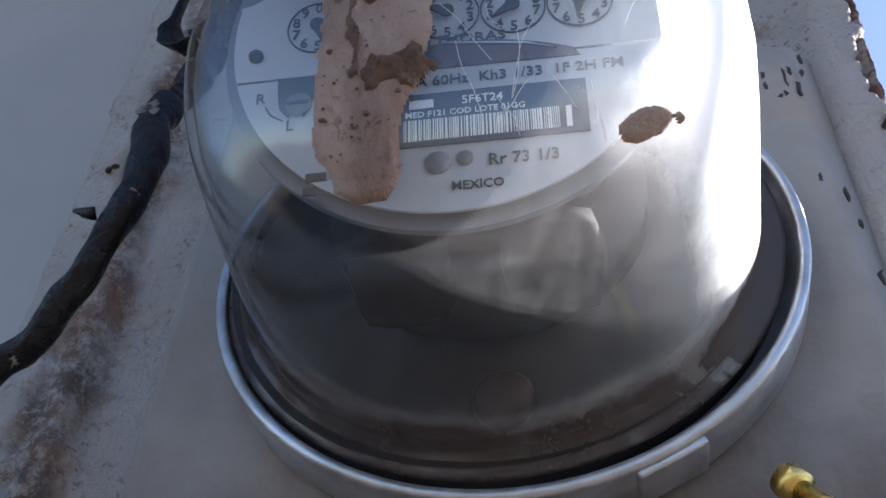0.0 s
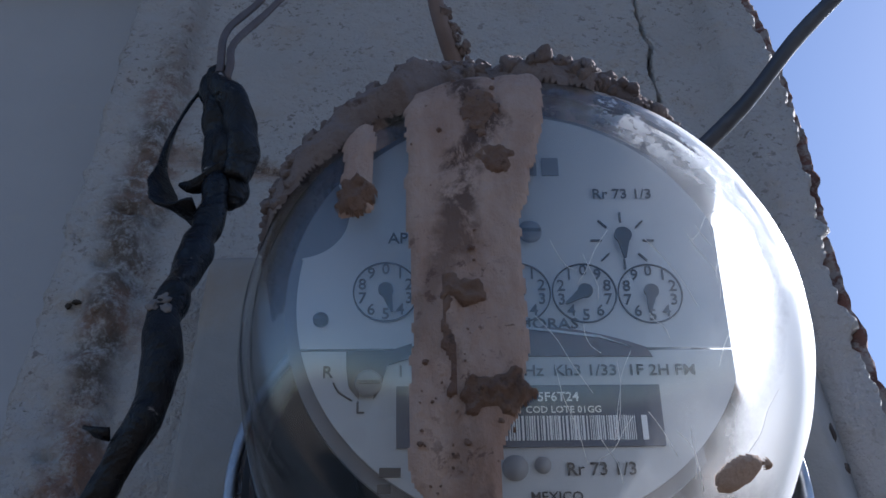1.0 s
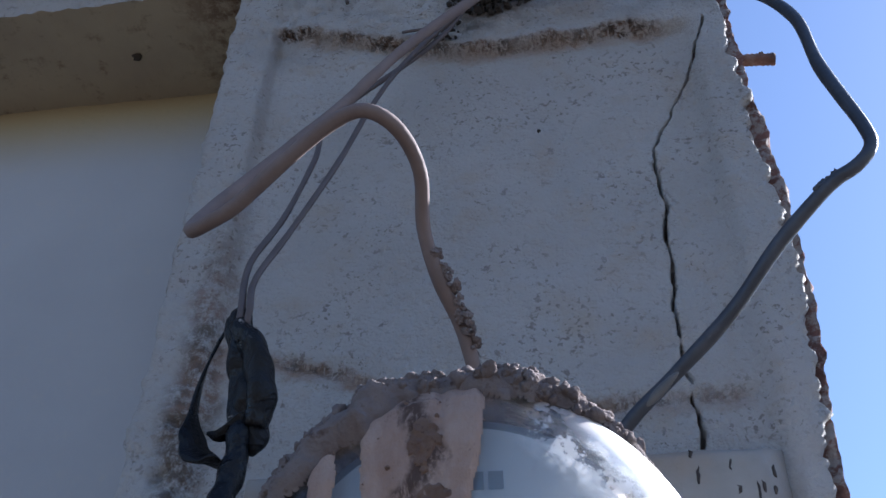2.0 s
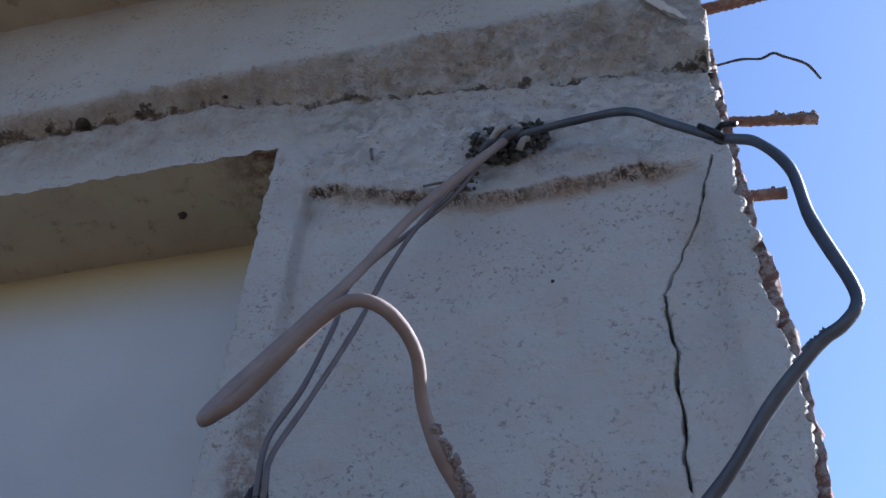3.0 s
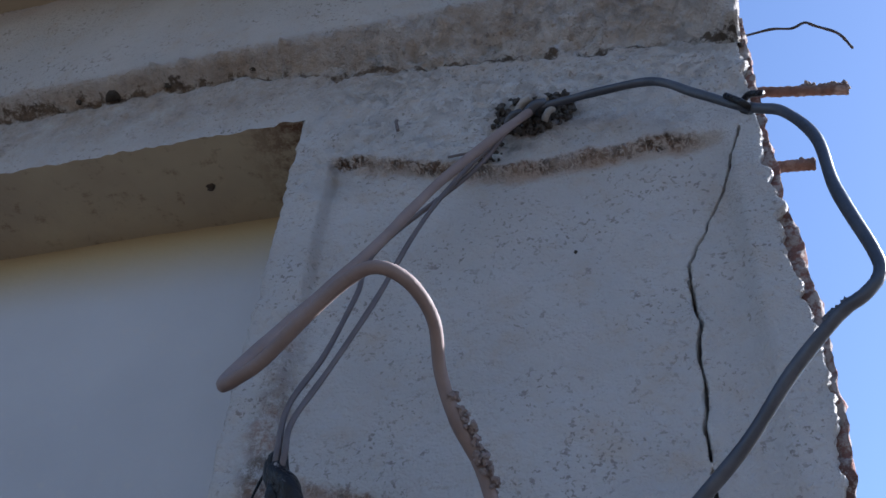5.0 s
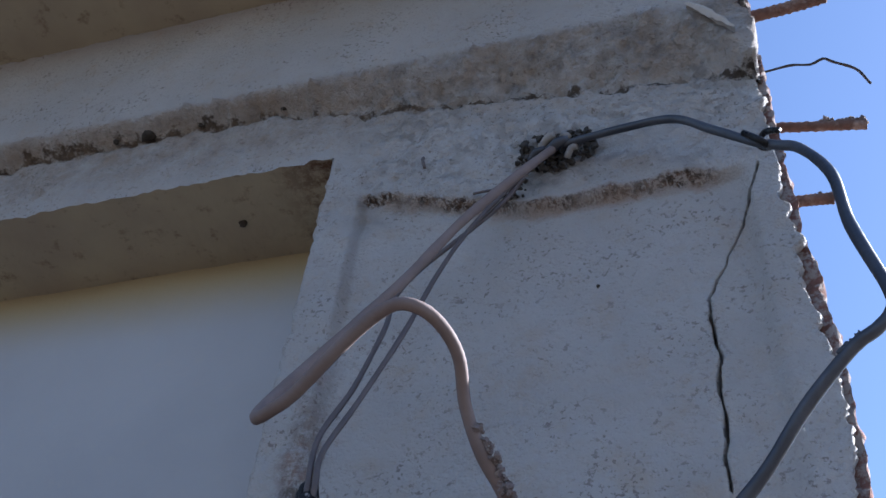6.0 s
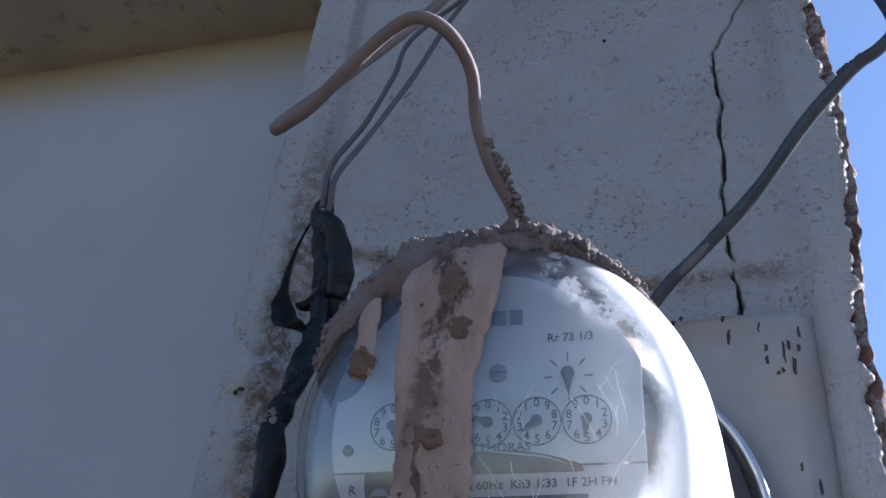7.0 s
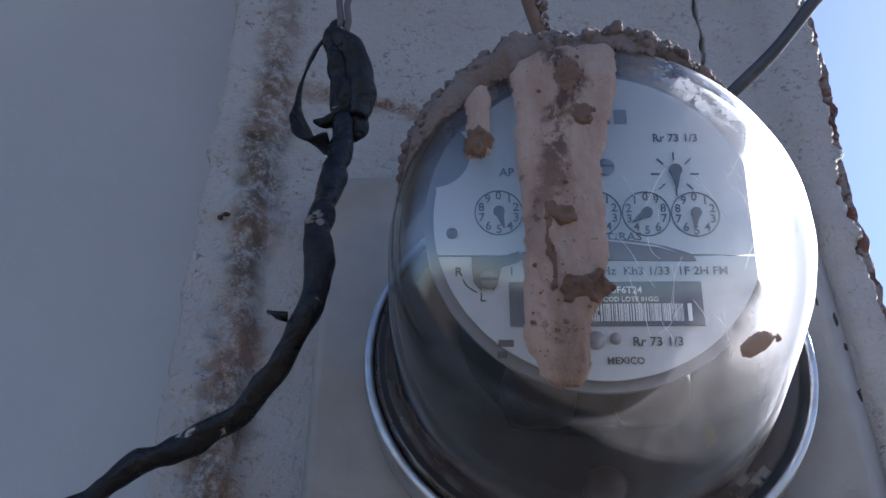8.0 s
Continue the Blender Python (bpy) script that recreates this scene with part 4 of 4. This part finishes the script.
EDGES = [(-0.071, -0.0190, -0.0105), (-0.0675, -0.0235, -0.0080), (-0.0605, -0.0270, -0.0070), (-0.0545, -0.0285, -0.0067), (-0.050, -0.0282, -0.0060), (-0.042, -0.0285, -0.0015), (-0.026, -0.0273, 0.0010), (-0.005, -0.0280, 0.0012),
         (0.0, -0.0282, 0.0002), (0.012, -0.0290, 0.0010), (0.0225, -0.0290, 0.0045), (0.030, -0.0290, 0.0060), (0.044, -0.0292, 0.0095), (0.060, -0.0310, 0.0105), (0.090, -0.0350, 0.0120), (0.115, -0.0400, 0.0160)]


def strip_h(x, w):
    if w < -0.071 or w > 0.092:
        return -1
    lo, hi = np.interp(w, [e[0] for e in EDGES], [e[1] for e in EDGES]), np.interp(w, [e[0] for e in EDGES], [e[2] for e in EDGES])
    p = Vector((x, w, 0.0))
    j = 0.0012 * noise.noise(p * 90) + 0.0008 * noise.noise(p * 260)
    d = min(x - lo, hi - x) + j
    d = min(d, w + 0.071)
    if d <= 0:
        return -1
    h = 0.0020 * min(1.0, (d / 0.0022)) ** 0.5 + 0.0007 * noise.noise(p * 60) + 0.0004 * noise.noise(p * 200)
    # channels and pits in the slurry
    for cx, w0, w1 in ((-0.016 + 0.05 * (w + 0.04), -0.058, -0.012), (-0.003, 0.02, 0.075)):
        if w0 < w < w1:
            h -= 0.0010 * math.exp(-((x - cx + 0.003 * noise.noise((w * 60, 2, 0))) / 0.0016) ** 2)
    return max(h, 0.0004)


mud = holder("mud_crust", (MX, -0.13, MZ + 0.07))
tagged(mud, "dried beige slurry and crumbly mud run down over the glass", "dried mud")
crust("slurry_run", -0.046, 0.022, -0.074, 0.096, 0.00065, strip_h, SLURRY, mud, "broad beige run of dried slurry")


def drip_h(x, w):
    p = Vector((x, w, 0))
    d = min(x + 0.0468 + 0.05 * max(w - 0.03, 0.0), -0.0382 - 0.05 * max(w - 0.03, 0.0) - x, w - 0.014) + 0.0010 * noise.noise(p * 110)
    return -1 if d <= 0 or w > 0.10 else 0.0016 * min(1.0, d / 0.002) ** 0.5 + 0.0005 * noise.noise(p * 120)


crust("slurry_drip", -0.058, -0.034, 0.004, 0.101, 0.0007, drip_h, SLURRY, mud, "narrow run of dried slurry")


def heap_h(x, w):
    rho, phi = math.hypot(x, w), math.degrees(math.atan2(w, x))
    p = Vector((x, w, 1.0))
    if not 36 < phi < 158:
        return -1
    inner = interp(phi, ((36, 0.094), (52, 0.082), (60, 0.075), (75, 0.072), (90, 0.072), (105, 0.069), (118, 0.062), (130, 0.063), (147, 0.067), (158, 0.076), (168, 0.083)))
    d = min(rho - inner, 0.128 - rho) + 0.006 * noise.noise(p * 55) + 0.003 * noise.noise(p * 170)
    d = min(d, (phi - 36) * 0.0012, (158 - phi) * 0.0012)
    if d <= 0:
        return -1
    tall = interp(phi, ((36, 0.001), (52, 0.003), (60, 0.0045), (68, 0.0058), (78, 0.0064), (86, 0.0054), (100, 0.0068), (112, 0.0082), (125, 0.0062), (145, 0.0058), (158, 0.002)))
    return min(1.0, d / 0.006) ** 0.7 * tall * (0.85 + 0.4 * noise.noise(p * 60) + 0.25 * noise.noise(p * 150) + 0.16 * noise.noise(p * 380)) + 0.0008


crust("mud_ridge", -0.125, 0.095, 0.018, 0.132, 0.0009, heap_h, MUD, mud, "crumbly grey-brown mud heap")
rng = random.Random(11)
bm = bmesh.new()
for i in range(1900):
    phi = rng.uniform(44, 156)
    rho = rng.uniform(0.074, 0.116)
    x, w = rho * math.cos(radians(phi)), rho * math.sin(radians(phi))
    h = heap_h(x, w)
    if h > 0:
        lump(bm, on_dome(x, w, h * 0.95), rng.choice((0.0005, 0.0006, 0.0008, 0.0008, 0.0010, 0.0010, 0.0013, 0.0016, 0.0020, 0.0024)) * rng.uniform(0.7, 1.25), i)
part("mud_grit", bm, MUD, mud, "loose crumbs of mud")["kind"] = "stuff"
for n, (cx, cw, rx, rw, tall) in enumerate(((-0.0140, -0.0120, 0.0062, 0.0046, 0.0020), (-0.0065, -0.0398, 0.0078, 0.0058, 0.0034), (-0.0428, 0.0190, 0.0052, 0.0060, 0.0030), (-0.0035, 0.0290, 0.0052, 0.0060, 0.0014), (-0.0085, 0.0480, 0.0050, 0.0085, 0.0016), (-0.0185, -0.0290, 0.0016, 0.0130, 0.0008))):
    def clot_h(x, w):
        p = Vector((x, w, n * 3.0))
        d = 1 - math.hypot((x - cx - 0.0035 * noise.noise((w * 75, n * 5.0, 0.0))) / rx, (w - cw) / rw) + 0.55 * noise.noise(p * 170) + 0.35 * noise.noise(p * 420)
        return -1 if d <= 0 else 0.0021 + tall * min(1.0, d * 2) * (0.55 + 0.6 * noise.noise(p * 420) + 0.4 * noise.noise(p * 900))
    crust("earth_clot", cx - rx * 1.5, cx + rx * 1.5, cw - rw * 1.5, cw + rw * 1.5, 0.0006, clot_h, EARTH, mud, "dark brown clot of earth")
bm = bmesh.new()
for i in range(70):
    w = rng.uniform(-0.068, 0.075)
    lo, hi = np.interp(w, [e[0] for e in EDGES], [e[1] for e in EDGES]), np.interp(w, [e[0] for e in EDGES], [e[2] for e in EDGES])
    x = lo + (hi - lo) * (rng.random() if rng.random() < 0.5 else rng.betavariate(2, 5))
    if noise.noise((x * 80, w * 40, 3.0)) > -0.1:
        lump(bm, on_dome(x, w, 0.0021), rng.choice((0.00025, 0.0003, 0.0004, 0.0008)), i, 0.6)
part("grit", bm, EARTH, mud, "dark grit stuck in the slurry", False)["kind"] = "stuff"


def flake_h(x, w):
    """A smooth tan flake with a small satellite."""
    p = Vector((x, w, 4.0))
    u, v = (x - 0.0520) * 0.90 + (w + 0.0562) * 0.44, -(x - 0.0520) * 0.44 + (w + 0.0562) * 0.90
    d = max(1 - math.hypot(u / 0.0080, v / 0.0035), 0.7 - math.hypot((x - 0.0612) / 0.0022, (w + 0.0530) / 0.0018)) + 0.16 * noise.noise(p * 110) + 0.08 * noise.noise(p * 400)
    return -1 if d <= 0 else 0.0004 + 0.0012 * min(1.0, d * 3) ** 0.5 + 0.0003 * noise.noise(p * 200)


crust("mud_flake", 0.036, 0.070, -0.072, -0.042, 0.0005, flake_h, mud_stuff("tan slurry", (0.42, 0.30, 0.23), (0.48, 0.36, 0.28), (0.22, 0.14, 0.11)), mud, "tan flake of dried slurry on the glass")

# dusty cobweb threads on the lower right of the glass
rng = random.Random(21)
joined = bmesh.new()
for i in range(22):
    x, w = rng.uniform(0.012, 0.060), rng.uniform(-0.062, 0.005)
    a, long = rng.uniform(0.9, 2.2), rng.uniform(0.006, 0.024)
    pts = [on_dome(x + long * t * math.cos(a) + rng.uniform(-0.001, 0.001), w + long * t * math.sin(a) + rng.uniform(-0.001, 0.001), 0.0004) for t in (0.0, 0.33, 0.66, 1.0)]
    thread = tube(pts, 0.00008, 5, 0.002)
    me = bpy.data.meshes.new("thread")
    thread.to_mesh(me)
    thread.free()
    joined.from_mesh(me)
    bpy.data.meshes.remove(me)
web = part("cobweb", joined, simple("dusty thread", (0.75, 0.74, 0.72), 0.7, 0.0, 0.1))
tagged(web, "thin pale dusty cobweb threads on the meter glass", "cobweb", kind="stuff")

# ---- cables ----
pink = holder("beige_cable", (0.005, -0.015, 2.25))
tagged(pink, "weathered beige cable looping from the wall to the meter", "cable")
LOOP = [(0.006, -0.010, 2.257), (-0.013, -0.033, 2.203), (-0.046, -0.051, 2.139), (-0.072, -0.068, 2.073), (-0.093, -0.086, 2.018), (-0.110, -0.104, 1.969), (-0.1165, -0.119, 1.936), (-0.1155, -0.1245, 1.9245), (-0.107, -0.128, 1.925),
        (-0.094, -0.132, 1.930), (-0.072, -0.142, 1.944), (-0.050, -0.150, 1.957), (-0.036, -0.152, 1.9595), (-0.024, -0.141, 1.958), (-0.0175, -0.122, 1.951), (-0.019, -0.100, 1.938), (-0.014, -0.086, 1.920), (-0.006, -0.068, 1.906), (0.000, -0.052, 1.882), (0.002, -0.030, 1.855)]
part("sheath", tube(LOOP, 0.0033, 16, 0.004, 0.0004, 45), PINK_CABLE, pink)
bm = bmesh.new()
for i in range(70):
    t = rng.random()
    a, b = Vector((-0.0175, -0.094, 1.930)), Vector((-0.003, -0.060, 1.895))
    lump(bm, a.lerp(b, t) + Vector((rng.uniform(0.0015, 0.0062) * (0.6 + 0.7 * math.sin(t * 3.1)), rng.uniform(-0.003, 0.002), rng.uniform(-0.002, 0.002))), rng.uniform(0.0008, 0.0022), i + 400)
part("mud_crust", bm, MUD, pink, "crumbs of mud along the cable", False)["kind"] = "stuff"

THIN = ([(-0.004, -0.010, 2.250), (-0.047, -0.023, 2.169), (-0.065, -0.035, 2.111), (-0.079, -0.046, 2.048), (-0.096, -0.057, 1.987), (-0.106, -0.068, 1.945), (-0.1045, -0.072, 1.922), (-0.108, -0.066, 1.908)],
        [(-0.010, -0.011, 2.240), (-0.035, -0.015, 2.190), (-0.090, -0.028, 2.112), (-0.095, -0.041, 2.056), (-0.102, -0.054, 2.000), (-0.111, -0.066, 1.957), (-0.1085, -0.072, 1.922), (-0.110, -0.066, 1.908)])
for pts in THIN:
    wire = tagged(part("thin_wire", tube(pts, 0.0017, 10, 0.005, 0.00025, 50), THIN_CABLE), "thin dusty grey-brown wire from the wall to the taped splice", "wire", "wires to the splice")

BLACK = [(-0.1125, -0.063, 1.924), (-0.109, -0.059, 1.898), (-0.105, -0.056, 1.857), (-0.1085, -0.061, 1.816), (-0.110, -0.070, 1.788), (-0.1085, -0.069, 1.763), (-0.1145, -0.065, 1.739), (-0.1255, -0.058, 1.722), (-0.139, -0.048, 1.708), (-0.158, -0.043, 1.699),
         (-0.181, -0.040, 1.689), (-0.208, -0.034, 1.668), (-0.265, -0.010, 1.640), (-0.380, 0.050, 1.615), (-0.520, 0.105, 1.600)]
black = holder("black_cable", (-0.112, -0.06, 1.8))
tagged(black, "black cable wrapped in torn insulating tape beside the meter", "cable")
part("taped_sheath", tube(BLACK, lambda t: 0.0047 + 0.0012 * math.sin(min(t * 3.0, 1.0) * 3.1) + 0.0004 * math.sin(t * 140), 20, 0.0022, 0.0023, 100), BLACK_TAPE, black)
part("splice", tube([(-0.1085, -0.066, 1.9265), (-0.1095, -0.065, 1.9195), (-0.1090, -0.062, 1.9075), (-0.1065, -0.058, 1.8925), (-0.1015, -0.055, 1.8765), (-0.0995, -0.053, 1.8635), (-0.1000, -0.053, 1.8565)], lambda t: interp(t, ((0, 0.0035), (0.12, 0.0050), (0.35, 0.0080), (0.65, 0.0078), (0.85, 0.0062), (1.0, 0.003))), 24, 0.0016, 0.0036, 85), BLACK_TAPE, black, "bulging taped splice")


part("tape_hood", tube([(-0.1090, -0.068, 1.9170), (-0.1035, -0.067, 1.9070), (-0.0985, -0.064, 1.8950), (-0.0965, -0.060, 1.8820), (-0.0990, -0.056, 1.8680)], lambda t: 0.0040 + 0.0030 * math.sin(math.pi * (0.1 + 0.75 * t)), 20, 0.0016, 0.0026, 95), BLACK_TAPE, black, "loose hood of black tape over the splice")


def ribbon(pts, widths, thick=0.0006):
    """A bent flat band of tape: points of its middle, and the half width and its way."""
    mid = spline(pts, 0.002)
    bm = bmesh.new()
    rings = []
    for i, p in enumerate(mid):
        t = i / (len(mid) - 1)
        d = (mid[min(i + 1, len(mid) - 1)] - mid[max(i - 1, 0)]).normalized()
        half = interp(t, widths)
        turn = Vector((0.75 * math.cos(t * 3.0), -0.6, 0.35 * math.sin(t * 3.0 + 0.5)))
        side = (turn - d * turn.dot(d)).normalized()
        up = d.cross(side).normalized() * thick
        k = half * (1 + 0.25 * noise.noise(p * 120))
        rings.append([bm.verts.new(q) for q in (p - side * k - up, p + side * k - up, p + side * k + up, p - side * k + up)])
    for a, b in zip(rings, rings[1:]):
        for j in range(4):
            bm.faces.new((a[j], a[(j + 1) % 4], b[(j + 1) % 4], b[j]))
    bm.faces.new(rings[0][::-1]), bm.faces.new(rings[-1])
    bmesh.ops.recalc_face_normals(bm, faces=bm.faces[:])
    return bm


part("tape_tail", ribbon([(-0.1115, -0.058, 1.9265), (-0.1195, -0.058, 1.9235), (-0.1250, -0.057, 1.9085), (-0.1285, -0.056, 1.8875), (-0.1275, -0.056, 1.8700), (-0.1235, -0.056, 1.8570), (-0.1175, -0.055, 1.8525), (-0.1110, -0.055, 1.8520)],
                       ((0, 0.004), (0.2, 0.0034), (0.5, 0.0032), (0.62, 0.0026), (0.76, 0.0070), (0.9, 0.0088), (1.0, 0.0092))), BLACK_TAPE, black, "loose curl of black tape")
part("tape_tail", ribbon([(-0.1200, -0.056, 1.8670), (-0.1145, -0.057, 1.8645), (-0.1085, -0.058, 1.8665), (-0.1015, -0.060, 1.8705)], ((0, 0.0006), (0.35, 0.0035), (1, 0.0045))), BLACK_TAPE, black, "short end of black tape")
part("tape_tail", ribbon([(-0.1190, -0.070, 1.7405), (-0.1235, -0.070, 1.7415), (-0.1275, -0.069, 1.7440)], ((0, 0.0022), (1, 0.0008))), BLACK_TAPE, black, "torn tip of black tape")
bm = bmesh.new()
for i in range(9):
    lump(bm, Vector((-0.1115, -0.0765, 1.7885)) + Vector((rng.uniform(-0.0025, 0.0025), rng.uniform(0.0018, 0.0026), rng.uniform(-0.006, 0.005))), rng.uniform(0.0010, 0.0020), i + 90, 0.35)
part("plaster_splash", bm, SMEAR, black, "pale splash of plaster on the tape")

grey = holder("grey_cable", (0.03, -0.02, 2.25))
tagged(grey, "thick grey supply cable arching past the broken edge to the meter", "cable")
ARCH = [(0.012, -0.012, 2.254), (0.026, -0.016, 2.252), (0.061, -0.028, 2.240), (0.095, -0.038, 2.226), (0.120, -0.044, 2.197), (0.143, -0.050, 2.169), (0.155, -0.054, 2.157), (0.167, -0.060, 2.142), (0.178, -0.070, 2.102), (0.178, -0.079, 2.048), (0.184, -0.088, 1.992), (0.183, -0.090, 1.974), (0.174, -0.088, 1.964),
        (0.162, -0.084, 1.958), (0.137, -0.071, 1.937), (0.112, -0.056, 1.911), (0.085, -0.042, 1.890), (0.067, -0.036, 1.875), (0.050, -0.026, 1.858), (0.037, -0.006, 1.847)]
part("sheath", tube(ARCH, lambda t: 0.0032 + 0.0001 * sstep(0.25, 0.6, t), 18, 0.004, 0.0005, 35), GREY_CABLE, grey)
part("pale_scar", tube([(0.0870, -0.0448, 1.8900), (0.0790, -0.0418, 1.8835), (0.0700, -0.0385, 1.8760)], lambda t: 0.0020 * math.sin(math.pi * (0.12 + 0.76 * t)), 12, 0.002, 0.0006, 90), PALE, grey, "paler streak along the sheath's lower end")
bm = bmesh.new()
for i in range(6):
    lump(bm, Vector((0.1625, -0.0840, 1.9610)) + Vector((0.0022 * i - 0.006, 0, 0.0018 * i - 0.0045)), 0.0019, i + 30)
part("bulge", bm, GREY_CABLE, grey)
part("tie_loop", tube([(0.1370, -0.055, 2.1740), (0.1420, -0.057, 2.1655), (0.1480, -0.055, 2.1600), (0.1510, -0.046, 2.1660), (0.1460, -0.043, 2.1740), (0.1500, -0.054, 2.1720), (0.1580, -0.060, 2.1640)], 0.0022, 10, 0.002, 0.0005, 90), BLACK_TAPE, grey, "wire tie round the cable")

# ---- wire entry in the wall ----
entry = holder("wire_entry", (0.007, -0.01, 2.255))
tagged(entry, "ragged dark hole with clamped wire ends in the plaster", "wire entry")
bm = bmesh.new()
for i in range(230):
    a, q = rng.uniform(0, 6.28), 0.024 * rng.random() ** 0.65
    lump(bm, (0.004 + q * math.cos(a) * 1.3, rng.uniform(-0.006, 0.002), 2.262 + q * math.sin(a) * 0.9), rng.choice((0.001, 0.0014, 0.002, 0.003)), i + 60)
for i in range(30):
    lump(bm, (rng.uniform(-0.040, -0.018), rng.uniform(-0.004, 0.002), rng.uniform(2.215, 2.236)), rng.choice((0.0008, 0.0012, 0.002)), i + 260)
part("burnt_plaster", bm, simple("sooty crumbs", (0.06, 0.055, 0.051), 0.9, 0.0, 0.5, 120, 0.001), entry, "sooty crumbled plaster", False)
for i, (a, b, r) in enumerate((((-0.008, -0.004, 2.262), (0.006, -0.013, 2.268), 0.0032), ((0.000, -0.010, 2.250), (0.016, -0.014, 2.256), 0.0042), ((0.010, -0.006, 2.270), (0.016, -0.012, 2.263), 0.0028), ((-0.014, -0.006, 2.250), (-0.002, -0.012, 2.252), 0.0030), ((0.014, -0.008, 2.243), (0.022, -0.012, 2.250), 0.0026))):
    mid = (Vector(a) + Vector(b)) / 2 + Vector((0, -0.003, 0.001))
    part("wire_stub", tube([a, mid, b], r, 10, 0.003, 0.0006, 120), GREY_CABLE if i % 2 else STUB, entry, "short stub of stripped wire")
for i, (pts, r) in enumerate((([(-0.058, -0.003, 2.226), (-0.045, -0.005, 2.224), (-0.034, -0.004, 2.223), (-0.026, -0.005, 2.217)], 0.0012), ([(-0.103, -0.003, 2.283), (-0.102, -0.006, 2.276), (-0.1005, -0.004, 2.268)], 0.0013))):
    tagged(part("wire_scrap", tube(pts, r, 8, 0.002, 0.0004, 150), THIN_CABLE), "short dark scrap of wire stuck in the plaster", "wire scrap", "wire scraps")

# ---- steel that sticks out of the broken edge ----
for pts, r, lumps in (([(0.130, 0.03, 2.4470), (0.165, 0.03, 2.4490), (0.200, 0.03, 2.4530), (0.234, 0.03, 2.4585)], 0.0052, 10), ([(0.130, 0.03, 2.2900), (0.165, 0.03, 2.2860), (0.200, 0.03, 2.2780), (0.230, 0.03, 2.2715)], 0.0038, 34), ([(0.130, 0.03, 2.2010), (0.165, 0.03, 2.1985), (0.193, 0.03, 2.1950)], 0.0040, 4)):
    bar = holder("rebar_stub", pts[1])
    tagged(bar, "rusted steel bar stub jutting from the broken edge", "rebar", "rebar stubs")
    part("bar", tube(pts, lambda t, r=r: r * (1 + 0.12 * (math.sin(t * 110) > 0.4)), 12, 0.0015, 0.0006, 120), RUST, bar)
    bm = bmesh.new()
    for i in range(lumps):
        t = rng.uniform(0.5, 0.98)
        p = Vector(pts[1]).lerp(Vector(pts[-1]), t)
        lump(bm, p + Vector((0, rng.uniform(-0.002, 0.002), r * rng.uniform(0.5, 1.3))), rng.uniform(0.0012, 0.003), i + 200)
    part("mortar_crust", bm, MUD, bar, "mortar stuck on the bar", False)["kind"] = "stuff"
tagged(part("tie_wire", tube([(0.155, 0.03, 2.3600), (0.174, 0.03, 2.3630), (0.191, 0.03, 2.3650), (0.205, 0.03, 2.3610), (0.2155, 0.03, 2.3660), (0.222, 0.03, 2.3590), (0.2365, 0.03, 2.3430), (0.2425, 0.03, 2.3210)], 0.0011, 8, 0.003, 0.0003, 120), DARK_WIRE), "bent thin dark tie wire sticking out of the edge", "tie wire")

# ---- dark splashes on the box and pits in the wall ----
bm = bmesh.new()
for i, (x, z, l) in enumerate(((0.1065, 1.862, 0.007), (0.1085, 1.849, 0.004), (0.1085, 1.842, 0.005), (0.1165, 1.846, 0.012), (0.1190, 1.850, 0.006), (0.1205, 1.838, 0.009), (0.1245, 1.857, 0.006), (0.1235, 1.848, 0.004), (0.1150, 1.836, 0.003), (0.1175, 1.785, 0.005), (0.1240, 1.775, 0.008), (0.1250, 1.760, 0.004), (0.1130, 1.8345, 0.002), (0.0900, 1.868, 0.004), (0.0920, 1.857, 0.008), (0.0700, 1.8705, 0.002), (0.0660, 1.868, 0.0025), (0.1255, 1.735, 0.006))):
    made = bmesh.ops.create_icosphere(bm, subdivisions=2, radius=1.0)["verts"]
    for v in made:
        k = 1 + 0.5 * noise.noise(v.co * 2 + Vector((i, 0, 0)))
        v.co = Vector((x + v.co.x * 0.0008 * k + 0.0014 * noise.noise((v.co.z * 1.5, i, 0)), -0.0125 + v.co.y * 0.0010, z + v.co.z * l * 0.55 * k))
tagged(part("mud_splashes", bm, simple("dark dirt", (0.06, 0.05, 0.045), 0.95, 0.0, 0.4, 200, 0.0005), None), "dark vertical dirt splashes on the meter box", "dirt", kind="stuff")
bm = bmesh.new()
for i, (x, z, s) in enumerate(((-0.387, 2.3985, 0.006), (-0.300, 2.401, 0.0045), (-0.246, 2.399, 0.0045), (-0.33, 2.3975, 0.003), (-0.42, 2.397, 0.003))):
    lump(bm, (x, -0.004, z), s, i + 77, 0.8)
for i, (x, y, z, s) in enumerate(((-0.1715, -0.001, 1.8555, 0.0024), (-0.1745, -0.001, 1.8530, 0.0015), (-0.190, 0.090, 1.99, 0.0015), (0.032, -0.001, 2.11, 0.0012), (-0.29, 0.05, 2.309, 0.004))):
    lump(bm, (x, y, z), s, i + 97, 0.6)
tagged(part("wall_pits", bm, simple("dark pit", (0.05, 0.042, 0.035), 0.95, 0.0, 0.4, 200, 0.0005), None), "small dark pits and dirt clots along the ledge", "pits", kind="stuff")
